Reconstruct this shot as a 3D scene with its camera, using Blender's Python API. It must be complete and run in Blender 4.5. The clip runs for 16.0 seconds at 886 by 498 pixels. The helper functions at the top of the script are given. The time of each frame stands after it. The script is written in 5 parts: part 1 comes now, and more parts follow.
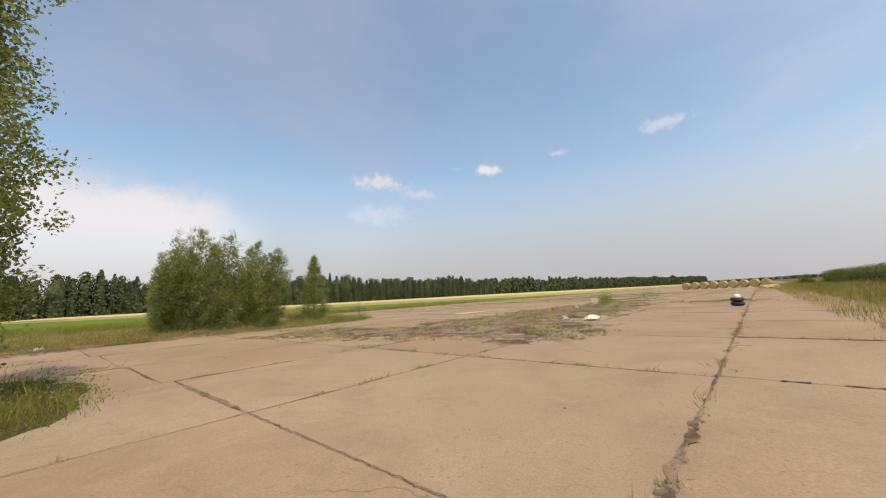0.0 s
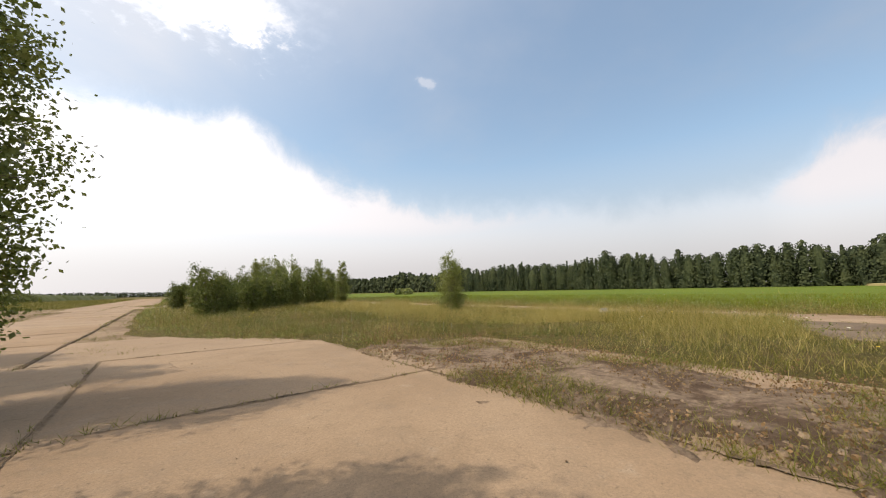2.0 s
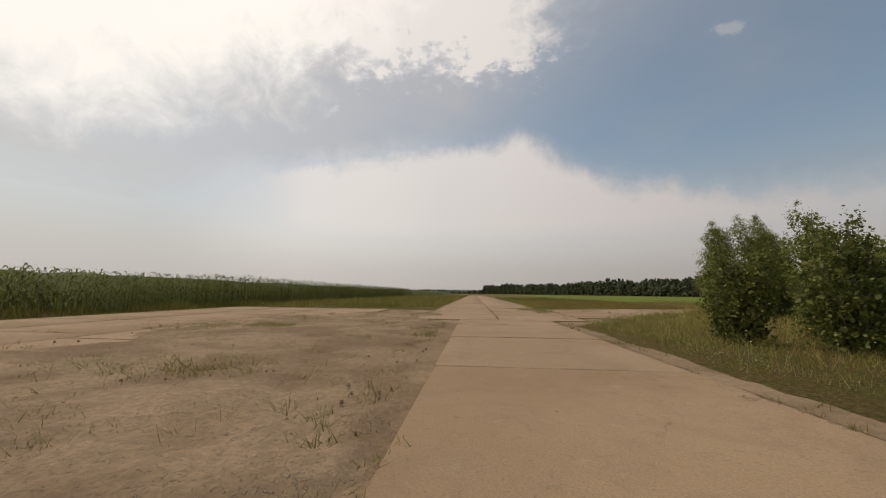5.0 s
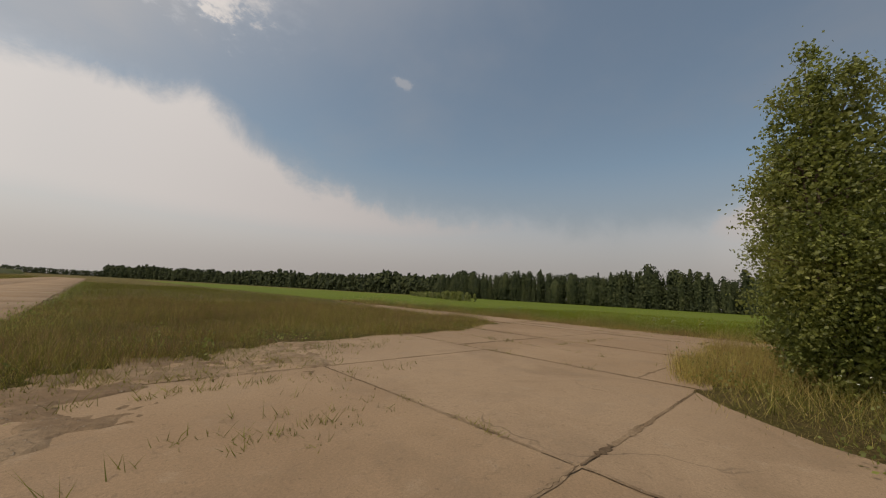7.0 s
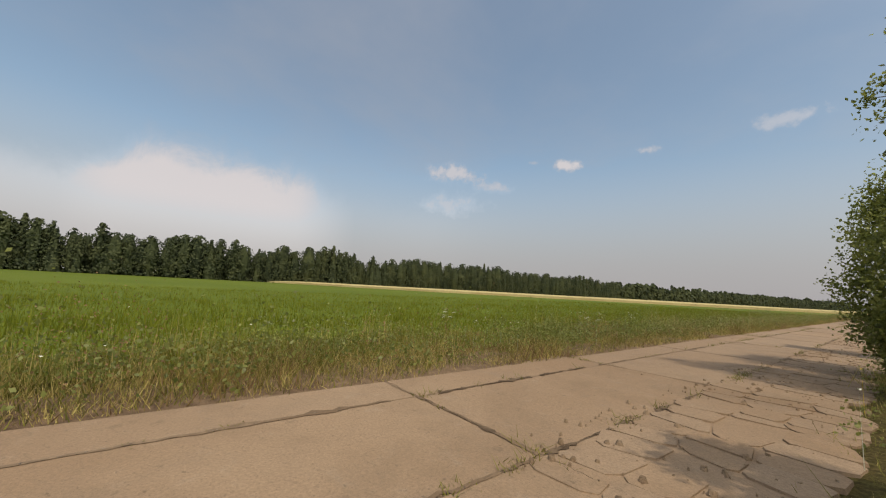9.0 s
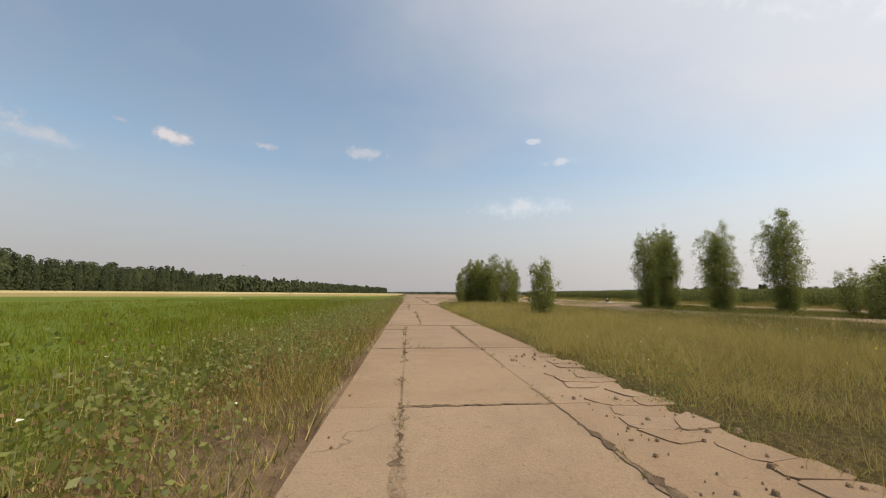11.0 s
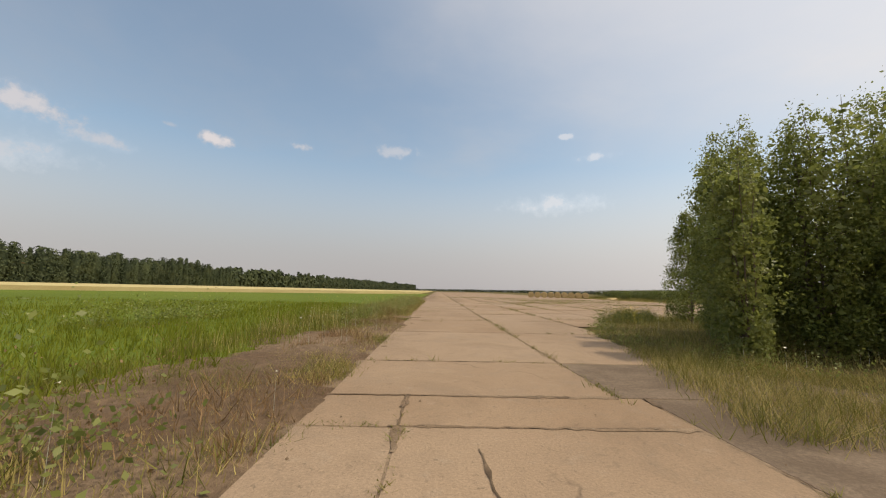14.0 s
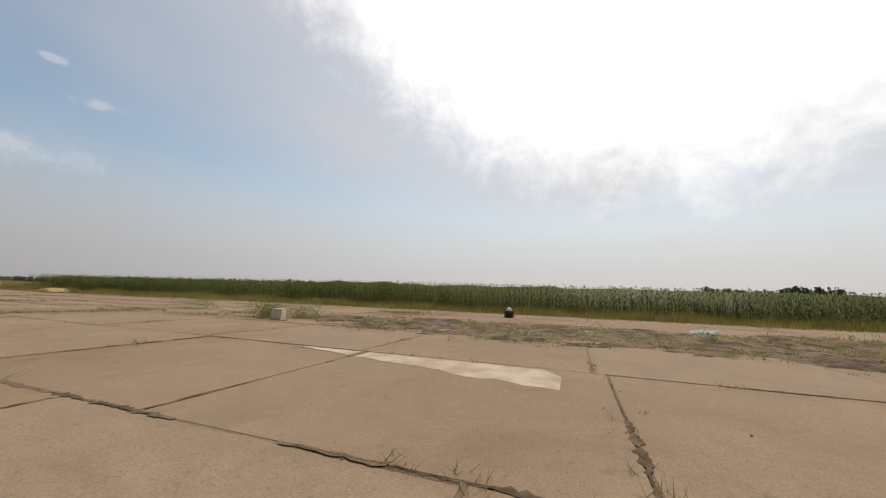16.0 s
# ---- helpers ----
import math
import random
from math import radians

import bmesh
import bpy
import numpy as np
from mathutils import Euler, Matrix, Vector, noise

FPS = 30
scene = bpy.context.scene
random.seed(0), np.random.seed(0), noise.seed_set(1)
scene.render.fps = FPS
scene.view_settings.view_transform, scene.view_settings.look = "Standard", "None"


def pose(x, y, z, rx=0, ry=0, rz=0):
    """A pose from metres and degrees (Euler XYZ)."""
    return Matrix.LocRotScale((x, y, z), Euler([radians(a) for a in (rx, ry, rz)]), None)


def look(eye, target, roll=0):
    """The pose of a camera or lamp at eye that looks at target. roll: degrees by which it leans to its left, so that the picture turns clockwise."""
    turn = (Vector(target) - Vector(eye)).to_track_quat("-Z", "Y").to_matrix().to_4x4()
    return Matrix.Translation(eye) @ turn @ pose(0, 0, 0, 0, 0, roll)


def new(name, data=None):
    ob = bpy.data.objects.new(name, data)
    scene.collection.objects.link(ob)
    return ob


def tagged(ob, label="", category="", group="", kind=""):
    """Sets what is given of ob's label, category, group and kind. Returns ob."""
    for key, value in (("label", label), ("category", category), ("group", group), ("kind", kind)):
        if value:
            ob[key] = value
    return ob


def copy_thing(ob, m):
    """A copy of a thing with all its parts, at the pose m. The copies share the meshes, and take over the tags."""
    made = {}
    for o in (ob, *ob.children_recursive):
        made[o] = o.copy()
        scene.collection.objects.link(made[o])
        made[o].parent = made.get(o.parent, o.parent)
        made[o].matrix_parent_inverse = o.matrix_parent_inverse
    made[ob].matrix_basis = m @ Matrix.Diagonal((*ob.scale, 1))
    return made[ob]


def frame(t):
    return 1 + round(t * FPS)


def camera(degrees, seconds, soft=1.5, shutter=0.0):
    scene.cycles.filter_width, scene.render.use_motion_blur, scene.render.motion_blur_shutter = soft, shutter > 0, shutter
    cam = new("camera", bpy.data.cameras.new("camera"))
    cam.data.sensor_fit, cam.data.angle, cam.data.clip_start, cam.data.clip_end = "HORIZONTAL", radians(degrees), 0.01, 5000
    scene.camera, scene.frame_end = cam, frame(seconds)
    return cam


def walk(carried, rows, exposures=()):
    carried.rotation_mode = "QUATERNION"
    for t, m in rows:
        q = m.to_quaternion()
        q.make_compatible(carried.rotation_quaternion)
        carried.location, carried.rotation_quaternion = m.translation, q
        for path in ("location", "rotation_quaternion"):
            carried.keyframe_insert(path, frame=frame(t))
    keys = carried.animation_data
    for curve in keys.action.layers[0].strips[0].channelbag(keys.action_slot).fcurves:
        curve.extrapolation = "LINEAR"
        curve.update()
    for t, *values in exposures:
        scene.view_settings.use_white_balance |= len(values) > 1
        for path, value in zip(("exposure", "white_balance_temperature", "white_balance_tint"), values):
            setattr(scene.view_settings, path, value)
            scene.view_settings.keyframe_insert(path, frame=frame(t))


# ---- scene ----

# Camera on the dashboard of a car, 1.25 m above the concrete. Rows: seconds, x, y, heading (90 = north), pitch, lean to the right.
cam = camera(102.0, 16.0, soft=1.15)
EYE = 1.25
ROWS = [
    (0.0, 0.00, 0.00, 131.03, 7.63, 3.11),
    (0.5, -3.91, 2.38, 158.57, 7.30, 3.11),
    (1.0, -8.58, 2.48, 182.63, 6.94, 2.58),
    (1.5, -13.40, 0.55, 206.79, 7.66, 3.24),
    (2.0, -16.69, -3.07, 231.98, 6.63, 1.12),
    (2.5, -17.99, -6.97, 260.03, 7.26, 2.40),
    (3.0, -16.70, -12.16, 285.08, 6.63, -0.25),
    (3.5, -14.53, -16.26, 298.69, 8.58, -1.75),
    (4.0, -13.05, -20.48, 289.03, 8.40, -1.96),
    (4.2, -12.53, -22.52, 285.47, 7.53, -1.63),
    (4.5, -11.90, -26.00, 281.20, 7.00, -1.00),
    (5.0, -11.10, -32.60, 275.00, 7.00, -0.60),
    (5.5, -11.00, -39.70, 267.50, 7.00, -0.80),
    (6.0, -12.00, -46.50, 255.30, 7.00, -1.10),
    (6.3, -13.39, -50.31, 247.28, 7.09, -1.41),
    (6.5, -14.40, -52.57, 242.82, 7.01, -1.59),
    (7.0, -17.82, -57.18, 225.91, 7.33, -3.22),
    (7.5, -22.88, -60.49, 207.17, 6.75, -2.42),
    (8.0, -27.02, -61.25, 184.11, 6.57, -1.97),
    (8.5, -30.16, -60.49, 163.27, 6.76, -3.89),
    (9.0, -33.40, -58.31, 141.96, 6.39, -3.05),
    (9.5, -35.86, -54.84, 121.54, 7.13, -3.32),
    (9.7, -36.60, -53.07, 113.44, 7.62, -4.23),
    (10.0, -37.20, -50.10, 103.00, 7.10, -2.60),
    (10.5, -37.40, -44.50, 90.50, 7.10, -1.20),
    (11.0, -36.90, -38.50, 84.50, 7.10, -0.40),
    (11.5, -36.20, -32.30, 86.00, 7.10, 0.00),
    (11.8, -35.96, -28.49, 89.31, 7.54, 0.07),
    (12.0, -35.92, -25.97, 90.32, 7.41, -0.27),
    (12.5, -36.11, -19.57, 90.94, 6.18, -0.58),
    (13.0, -36.14, -12.74, 90.61, 6.16, -0.06),
    (13.5, -36.25, -6.78, 90.72, 6.41, -0.84),
    (14.0, -36.41, -1.29, 89.24, 6.65, -1.16),
    (14.5, -35.68, 5.03, 75.67, 7.21, -3.76),
    (15.0, -32.59, 12.29, 59.47, 7.55, -2.78),
    (15.5, -28.53, 17.02, 38.95, 7.65, -3.76),
    (16.0, -22.60, 20.21, 20.05, 7.19, -1.92),
]


def car_pose(x, y, heading, pitch, lean):
    h, p = radians(heading), radians(pitch)
    ahead = Vector((math.cos(p) * math.cos(h), math.cos(p) * math.sin(h), math.sin(p)))
    eye = Vector((x, y, EYE))
    return look(eye, eye + ahead, -lean)


walk(cam, [(t, car_pose(*r)) for t, *r in ROWS],
     exposures=[(0.0, -0.04, 6300, 10), (1.5, -0.02, 6350, 10), (2.5, 0.08, 6450, 10), (3.0, -0.12, 6550, 10), (3.5, -0.45, 6550, 10), (4.2, -0.74, 6650, 10), (5.2, -0.84, 6800, 10), (6.3, -0.95, 6850, 10), (7.2, -0.95, 6800, 10),
                (8.0, -0.62, 6750, 10), (9.0, -0.40, 6500, 10), (12.5, -0.22, 6600, 10), (14.5, -0.25, 6650, 10), (15.2, -0.28, 6600, 10), (16.0, -0.60, 6350, 10)])

# ---- light ----
SUN_AZ, SUN_EL = 345.0, 57.0
sun_dir = Vector((math.cos(radians(SUN_AZ)) * math.cos(radians(SUN_EL)), math.sin(radians(SUN_AZ)) * math.cos(radians(SUN_EL)), math.sin(radians(SUN_EL))))
sun = new("sun", bpy.data.lights.new("sun", "SUN"))
sun.data.energy, sun.data.angle, sun.data.color = 3.6, radians(0.6), (1.0, 0.87, 0.70)
sun.matrix_world = look(sun_dir * 60, (0, 0, 0))


class Nodes:
    """Short hand for building a node tree."""

    def __init__(self, tree):
        self.tree = tree
        tree.nodes.clear()

    def add(self, kind, inputs=None, operation="", feature="", clamp=False):
        n = self.tree.nodes.new(kind)
        if operation:
            n.operation = operation
        if feature:
            n.feature = feature
        if clamp:
            n.use_clamp = True
        for key, value in (inputs or {}).items():
            if isinstance(value, bpy.types.NodeSocket):
                self.tree.links.new(value, n.inputs[key])
            else:
                n.inputs[key].default_value = value
        return n

    def math(self, op, a, b=0.0, c=0.0, clamp=False):
        return self.add("ShaderNodeMath", {0: a, 1: b, 2: c}, op, clamp=clamp).outputs[0]

    def ramp(self, fac, lo, hi, a=0.0, b=1.0):
        n = self.add("ShaderNodeMapRange", {"Value": fac, "From Min": lo, "From Max": hi, "To Min": a, "To Max": b})
        n.interpolation_type = "SMOOTHSTEP"
        return n.outputs[0]

    def mix(self, fac, a, b, blend="MIX"):
        n = self.add("ShaderNodeMix")
        n.data_type, n.blend_type = "RGBA", blend
        for key, value in ((0, fac), (6, a), (7, b)):
            if isinstance(value, bpy.types.NodeSocket):
                self.tree.links.new(value, n.inputs[key])
            else:
                n.inputs[key].default_value = (*value, 1) if isinstance(value, tuple) and len(value) == 3 else value
        return n.outputs[2]

    def noise(self, scale, detail=4.0, rough=0.55, vector=None, distort=0.0):
        ins = {"Scale": scale, "Detail": detail, "Roughness": rough, "Distortion": distort}
        if vector is not None:
            ins["Vector"] = vector
        return self.add("ShaderNodeTexNoise", ins).outputs["Fac"]


world = bpy.data.worlds.new("sky")
scene.world = world
world.use_nodes = True
w = Nodes(world.node_tree)
way = w.add("ShaderNodeTexCoord").outputs["Generated"]
sky_node = w.add("ShaderNodeTexSky")
sky_node.sky_type, sky_node.sun_disc = "NISHITA", False
sky_node.sun_elevation, sky_node.sun_rotation = radians(SUN_EL), radians(90 - SUN_AZ)
sky_node.altitude, sky_node.air_density, sky_node.dust_density, sky_node.ozone_density = 100.0, 1.0, 2.2, 1.4
sky = sky_node.outputs["Color"]
sep = w.add("ShaderNodeSeparateXYZ", {"Vector": way})
height = w.math("MAXIMUM", sep.outputs["Z"], 0.0)
lift = w.math("MULTIPLY", w.math("ARCSINE", sep.outputs["Z"]), 57.29578)
bearing = w.math("FRACT", w.math("ADD", w.math("DIVIDE", w.math("ARCTAN2", sep.outputs["Y"], sep.outputs["X"]), math.tau), 1.0))
# high clouds lie in a flat layer
flat = w.add("ShaderNodeCombineXYZ", {"X": w.math("DIVIDE", sep.outputs["X"], w.math("ADD", height, 0.12)),
                                     "Y": w.math("DIVIDE", sep.outputs["Y"], w.math("ADD", height, 0.12)), "Z": 0.0}).outputs[0]
veil = w.ramp(w.noise(0.7, 6.0, 0.58, flat, 0.2), 0.40, 0.80)
toward = w.add("ShaderNodeVectorMath", {0: way, 1: tuple(sun_dir)}, operation="DOT_PRODUCT").outputs["Value"]
near_sun = w.ramp(toward, -0.25, 0.85)
billow = w.math("SUBTRACT", w.noise(8.0, 8.0, 0.66, way, 0.35), 0.5)
tuft = w.math("SUBTRACT", w.noise(15.0, 5.0, 0.6, flat, 0.1), 0.5)

# pale cloud bank over the horizon: bearing, height of its rim in degrees, how solid it is
BANK = [(0, 14, 0.5), (20, 12, 0.4), (60, 13, 0.45), (83, 13.5, 0.45), (120, 13, 0.45), (144, 13.5, 0.62), (156, 12.8, 0.6), (165, 15.6, 0.9), (175, 16.8, 1.0), (183, 15.8, 1.0),
        (190, 11.8, 0.8), (200, 11.8, 0.75), (217, 13, 0.8), (235, 13.9, 0.9), (248, 17, 0.95), (256, 20, 1.0), (262, 24.5, 0.95), (275, 24, 0.9), (286, 21.5, 0.95), (296, 20, 0.9), (307, 17, 0.7), (316, 13.5, 0.5)]
bank = w.add("ShaderNodeValToRGB", {"Fac": bearing})
while len(bank.color_ramp.elements) < len(BANK):
    bank.color_ramp.elements.new(1.0)
for stop, (az, el, solid) in zip(bank.color_ramp.elements, BANK):
    stop.position, stop.color = az / 360, (el / 45, solid, 0, 1)
bank_rgb = w.add("ShaderNodeSeparateColor", {"Color": bank.outputs["Color"]})
solid = bank_rgb.outputs["Green"]
rise = w.math("ADD", w.math("SUBTRACT", lift, w.math("MULTIPLY", bank_rgb.outputs["Red"], 45.0)), w.math("MULTIPLY", billow, 7.5))
crisp = w.math("MULTIPLY", w.ramp(rise, 2.2, -3.0), w.ramp(lift, 2.0, 11.0, 0.35, 1.0))
loose = w.ramp(rise, 6.0, -6.0)
crisp = w.math("MULTIPLY", crisp, w.ramp(solid, 0.5, 0.95, 0.0, 0.9))
low_haze = w.math("MULTIPLY", w.ramp(lift, 24.0, 2.0), 0.94)
layer = w.math("MAXIMUM", w.math("MAXIMUM", crisp, low_haze), w.math("MULTIPLY", loose, w.ramp(solid, 0.4, 1.0, 0.62, 0.66)))
# broken sheet of small puffs west of the sun
sheet_rise = w.math("ADD", w.math("SUBTRACT", lift, 32.0), w.math("ADD", w.math("MULTIPLY", tuft, 16.0), w.math("MULTIPLY", billow, 20.0)))
sheet = w.math("MULTIPLY", w.math("MULTIPLY", w.ramp(sheet_rise, -1.0, 4.5), 0.92), w.math("MULTIPLY", w.ramp(w.math("ADD", bearing, w.math("MULTIPLY", tuft, 0.05)), 0.690, 0.735), w.ramp(bearing, 0.99, 0.93)))
cover = w.math("MAXIMUM", w.math("ADD", w.math("ADD", w.math("MULTIPLY", veil, 0.34), 0.09), w.math("MULTIPLY", w.ramp(toward, 0.25, 0.75), 0.52)), w.math("MAXIMUM", layer, sheet))


def cloud(az, el, half_az, half_el, soft=0.8, amount=0.8):
    """A single small cloud at a bearing and height above the horizon, in degrees, with a ragged edge."""
    a, e = radians(az), radians(el)
    centre = Vector((math.cos(e) * math.cos(a), math.cos(e) * math.sin(a), math.sin(e)))
    side = Vector((-math.sin(a), math.cos(a), 0.0))
    up = side.cross(centre)
    u = w.add("ShaderNodeVectorMath", {0: way, 1: tuple(side / radians(half_az))}, operation="DOT_PRODUCT").outputs["Value"]
    v = w.add("ShaderNodeVectorMath", {0: way, 1: tuple(up / radians(half_el))}, operation="DOT_PRODUCT").outputs["Value"]
    facing = w.ramp(w.add("ShaderNodeVectorMath", {0: way, 1: tuple(centre)}, operation="DOT_PRODUCT").outputs["Value"], 0.6, 0.7)
    r = w.math("SQRT", w.math("ADD", w.math("MULTIPLY", u, u), w.math("MULTIPLY", v, v)))
    ragged = w.math("ADD", r, w.math("MULTIPLY", w.math("SUBTRACT", w.noise(26.0, 6.0, 0.62, way), 0.5), 2.4))
    return w.math("MULTIPLY", w.math("MULTIPLY", w.ramp(ragged, 1.0, 1.0 - soft), facing), amount)


lone = 0.0
for spec in ((123.2, 19.4, 2.9, 1.1, 0.9, 0.85), (112.0, 20.6, 2.0, 1.0, 0.9, 0.65), (140.5, 18.3, 5.6, 2.0, 0.9, 0.75), (134.5, 16.4, 3.2, 1.4, 1.0, 0.60), (70.0, 23.2, 1.6, 0.6, 0.8, 0.5),
             (66.0, 19.8, 4.0, 0.9, 0.9, 0.5), (97.5, 21.4, 5.0, 1.5, 1.0, 0.5), (234.2, 31.5, 2.0, 1.2, 0.8, 0.45), (128.0, 20.0, 1.2, 0.5, 0.9, 0.4), (72.0, 13.4, 10.0, 2.0, 1.0, 0.6), (141.0, 13.4, 7.0, 2.6, 1.0, 0.6)):
    lone = w.math("MAXIMUM", lone, cloud(*spec))
cover = w.math("MAXIMUM", cover, lone, clamp=True)
bright = w.math("MAXIMUM", w.math("MAXIMUM", crisp, lone), sheet)
white = w.mix(near_sun, w.mix(bright, (3.48, 3.32, 3.38), (6.3, 5.7, 5.55)), w.mix(bright, (6.6, 6.3, 6.2), (10.0, 9.5, 9.2)))
glare = w.math("MULTIPLY", w.ramp(w.math("ADD", toward, w.math("MULTIPLY", billow, 0.22)), 0.695, 0.845), 0.97)
colour = w.mix(glare, w.mix(cover, w.mix(1.0, sky, (1.50, 1.49, 1.29), "MULTIPLY"), white), (11.5, 11.1, 10.6))
w.add("ShaderNodeOutputWorld", {"Surface": w.add("ShaderNodeBackground", {"Color": colour, "Strength": 0.155}).outputs[0]})


# ---- materials ----
def material(name, build):
    m = bpy.data.materials.new(name)
    m.use_nodes = True
    n = Nodes(m.node_tree)
    n.add("ShaderNodeOutputMaterial", {"Surface": build(n)})
    return m


def surface(n, colour, rough=0.85, bump=None, strength=0.4, distance=0.02, metal=0.0, sheen=0.12):
    ins = {"Base Color": colour, "Roughness": rough, "Metallic": metal, "Specular IOR Level": sheen}
    if bump is not None:
        ins["Normal"] = n.add("ShaderNodeBump", {"Height": bump, "Strength": strength, "Distance": distance}).outputs[0]
    return n.add("ShaderNodeBsdfPrincipled", ins).outputs[0]


def place(n):
    return n.add("ShaderNodeNewGeometry").outputs["Position"]


def concrete(n):
    p = place(n)
    blot = n.ramp(n.noise(0.20, 5.0, 0.6, p), 0.35, 0.68)
    dirt = n.ramp(n.noise(0.55, 7.0, 0.66, p, 0.8), 0.46, 0.68)
    stain = n.ramp(n.noise(1.6, 6.0, 0.68, p, 0.6), 0.45, 0.72)
    grit = n.noise(42.0, 3.0, 0.7, p)
    speck = n.ramp(n.noise(14.0, 4.0, 0.7, p), 0.60, 0.72)
    wear = n.ramp(n.noise(3.5, 6.0, 0.7, p), 0.55, 0.75)
    tone = n.add("ShaderNodeObjectInfo").outputs["Random"]
    island = n.add("ShaderNodeNewGeometry").outputs["Random Per Island"]
    tone = n.math("FRACT", n.math("ADD", tone, island))
    c = n.mix(blot, (0.278, 0.188, 0.114), (0.348, 0.247, 0.157))
    c = n.mix(n.ramp(tone, 0.0, 1.0, 0.0, 0.45), c, (0.347, 0.262, 0.182))
    c = n.mix(n.math("MULTIPLY", dirt, 0.30), c, (0.155, 0.104, 0.064))
    c = n.mix(n.math("MULTIPLY", stain, 0.30), c, (0.175, 0.125, 0.082))
    pit = n.ramp(n.noise(95.0, 2.0, 0.6, p), 0.58, 0.70)
    scuff = n.ramp(n.noise(5.5, 7.0, 0.78, p, 1.2), 0.56, 0.66)
    c = n.mix(n.math("MULTIPLY", scuff, 0.40), c, (0.150, 0.106, 0.070))
    c = n.mix(n.math("MULTIPLY", wear, 0.40), c, (0.400, 0.320, 0.230))
    c = n.mix(n.ramp(grit, 0.30, 0.75, 0.32, 0.0), c, (0.110, 0.082, 0.056))
    c = n.mix(n.math("MULTIPLY", speck, 0.55), c, (0.115, 0.086, 0.060))
    c = n.mix(n.math("MULTIPLY", pit, 0.45), c, (0.105, 0.080, 0.058))
    warp = n.add("ShaderNodeVectorMath", {0: p, 1: n.add("ShaderNodeTexNoise", {"Vector": p, "Scale": 1.3, "Detail": 4.0}).outputs["Color"]}, operation="ADD").outputs[0]
    edge = n.add("ShaderNodeTexVoronoi", {"Vector": warp, "Scale": 0.17}, feature="DISTANCE_TO_EDGE").outputs["Distance"]
    crack = n.math("MULTIPLY", n.ramp(edge, 0.0034, 0.0004), n.ramp(n.noise(0.5, 2.0, 0.5, p), 0.52, 0.64))
    c = n.mix(n.math("MULTIPLY", crack, 0.5), c, (0.09, 0.065, 0.045))
    return surface(n, c, n.ramp(stain, 0.0, 1.0, 0.86, 0.72), n.math("SUBTRACT", n.math("ADD", grit, speck), crack), 0.45, 0.012)


def soil(n):
    p = place(n)
    big = n.noise(0.35, 6.0, 0.6, p)
    fine = n.noise(7.0, 6.0, 0.7, p)
    c = n.mix(n.ramp(big, 0.35, 0.65), (0.145, 0.092, 0.052), (0.265, 0.185, 0.115))
    c = n.mix(n.ramp(fine, 0.35, 0.75, 0.6, 0.0), c, (0.062, 0.042, 0.027))
    return surface(n, c, 0.95, fine, 1.0, 0.07)


def meadow(n):
    p = place(n)
    far = n.noise(0.02, 5.0, 0.6, p)
    mid = n.noise(0.8, 6.0, 0.68, p, 0.4)
    fine = n.noise(16.0, 5.0, 0.75, p)
    c = n.mix(n.ramp(mid, 0.38, 0.62), (0.165, 0.120, 0.052), (0.130, 0.122, 0.034))
    c = n.mix(n.ramp(far, 0.40, 0.65, 0.0, 0.6), c, (0.22, 0.175, 0.072))
    c = n.mix(n.ramp(fine, 0.38, 0.66, 0.75, 0.0), c, (0.050, 0.042, 0.018))
    return surface(n, c, 0.95, fine, 1.0, 0.10, sheen=0.05)


def crop(n):
    p = place(n)
    far = n.noise(0.03, 4.0, 0.55, p)
    fine = n.noise(5.0, 5.0, 0.7, p)
    streak = n.noise(0.5, 4.0, 0.6, n.add("ShaderNodeMapping", {"Vector": p, "Scale": (4.0, 0.25, 1.0)}).outputs[0])
    c = n.mix(n.ramp(far, 0.35, 0.65), (0.104, 0.132, 0.012), (0.134, 0.160, 0.016))
    c = n.mix(n.ramp(streak, 0.40, 0.70, 0.0, 0.4), c, (0.100, 0.145, 0.018))
    c = n.mix(n.ramp(fine, 0.35, 0.70, 0.45, 0.0), c, (0.060, 0.100, 0.012))
    return surface(n, c, 0.9, fine, 0.7, 0.12)


def straw(n):
    p = place(n)
    c = n.mix(n.ramp(n.noise(0.05, 5.0, 0.6, p), 0.35, 0.65), (0.45, 0.37, 0.165), (0.54, 0.46, 0.225))
    c = n.mix(n.ramp(n.noise(6.0, 5.0, 0.7, p), 0.35, 0.75, 0.35, 0.0), c, (0.25, 0.185, 0.085))
    return surface(n, c, 0.95, n.noise(8.0, 4.0, 0.7, p), 0.6, 0.08)


def leafy(dark, light, warm, glow=0.35, scale=0.9, gloss=0.25):
    def build(n):
        r = n.add("ShaderNodeNewGeometry").outputs["Random Per Island"]
        p = place(n)
        patch = n.noise(scale, 3.0, 0.5, p)
        c = n.mix(n.ramp(r, 0.1, 0.9), dark, light)
        c = n.mix(n.math("MULTIPLY", n.ramp(patch, 0.45, 0.70), 0.55), c, warm)
        body = n.add("ShaderNodeBsdfPrincipled", {"Base Color": c, "Roughness": 0.48, "Specular IOR Level": gloss}).outputs[0]
        thin = n.add("ShaderNodeBsdfTranslucent", {"Color": n.mix(0.5, c, light)}).outputs[0]
        return n.add("ShaderNodeMixShader", {0: glow, 1: body, 2: thin}).outputs[0]
    return build


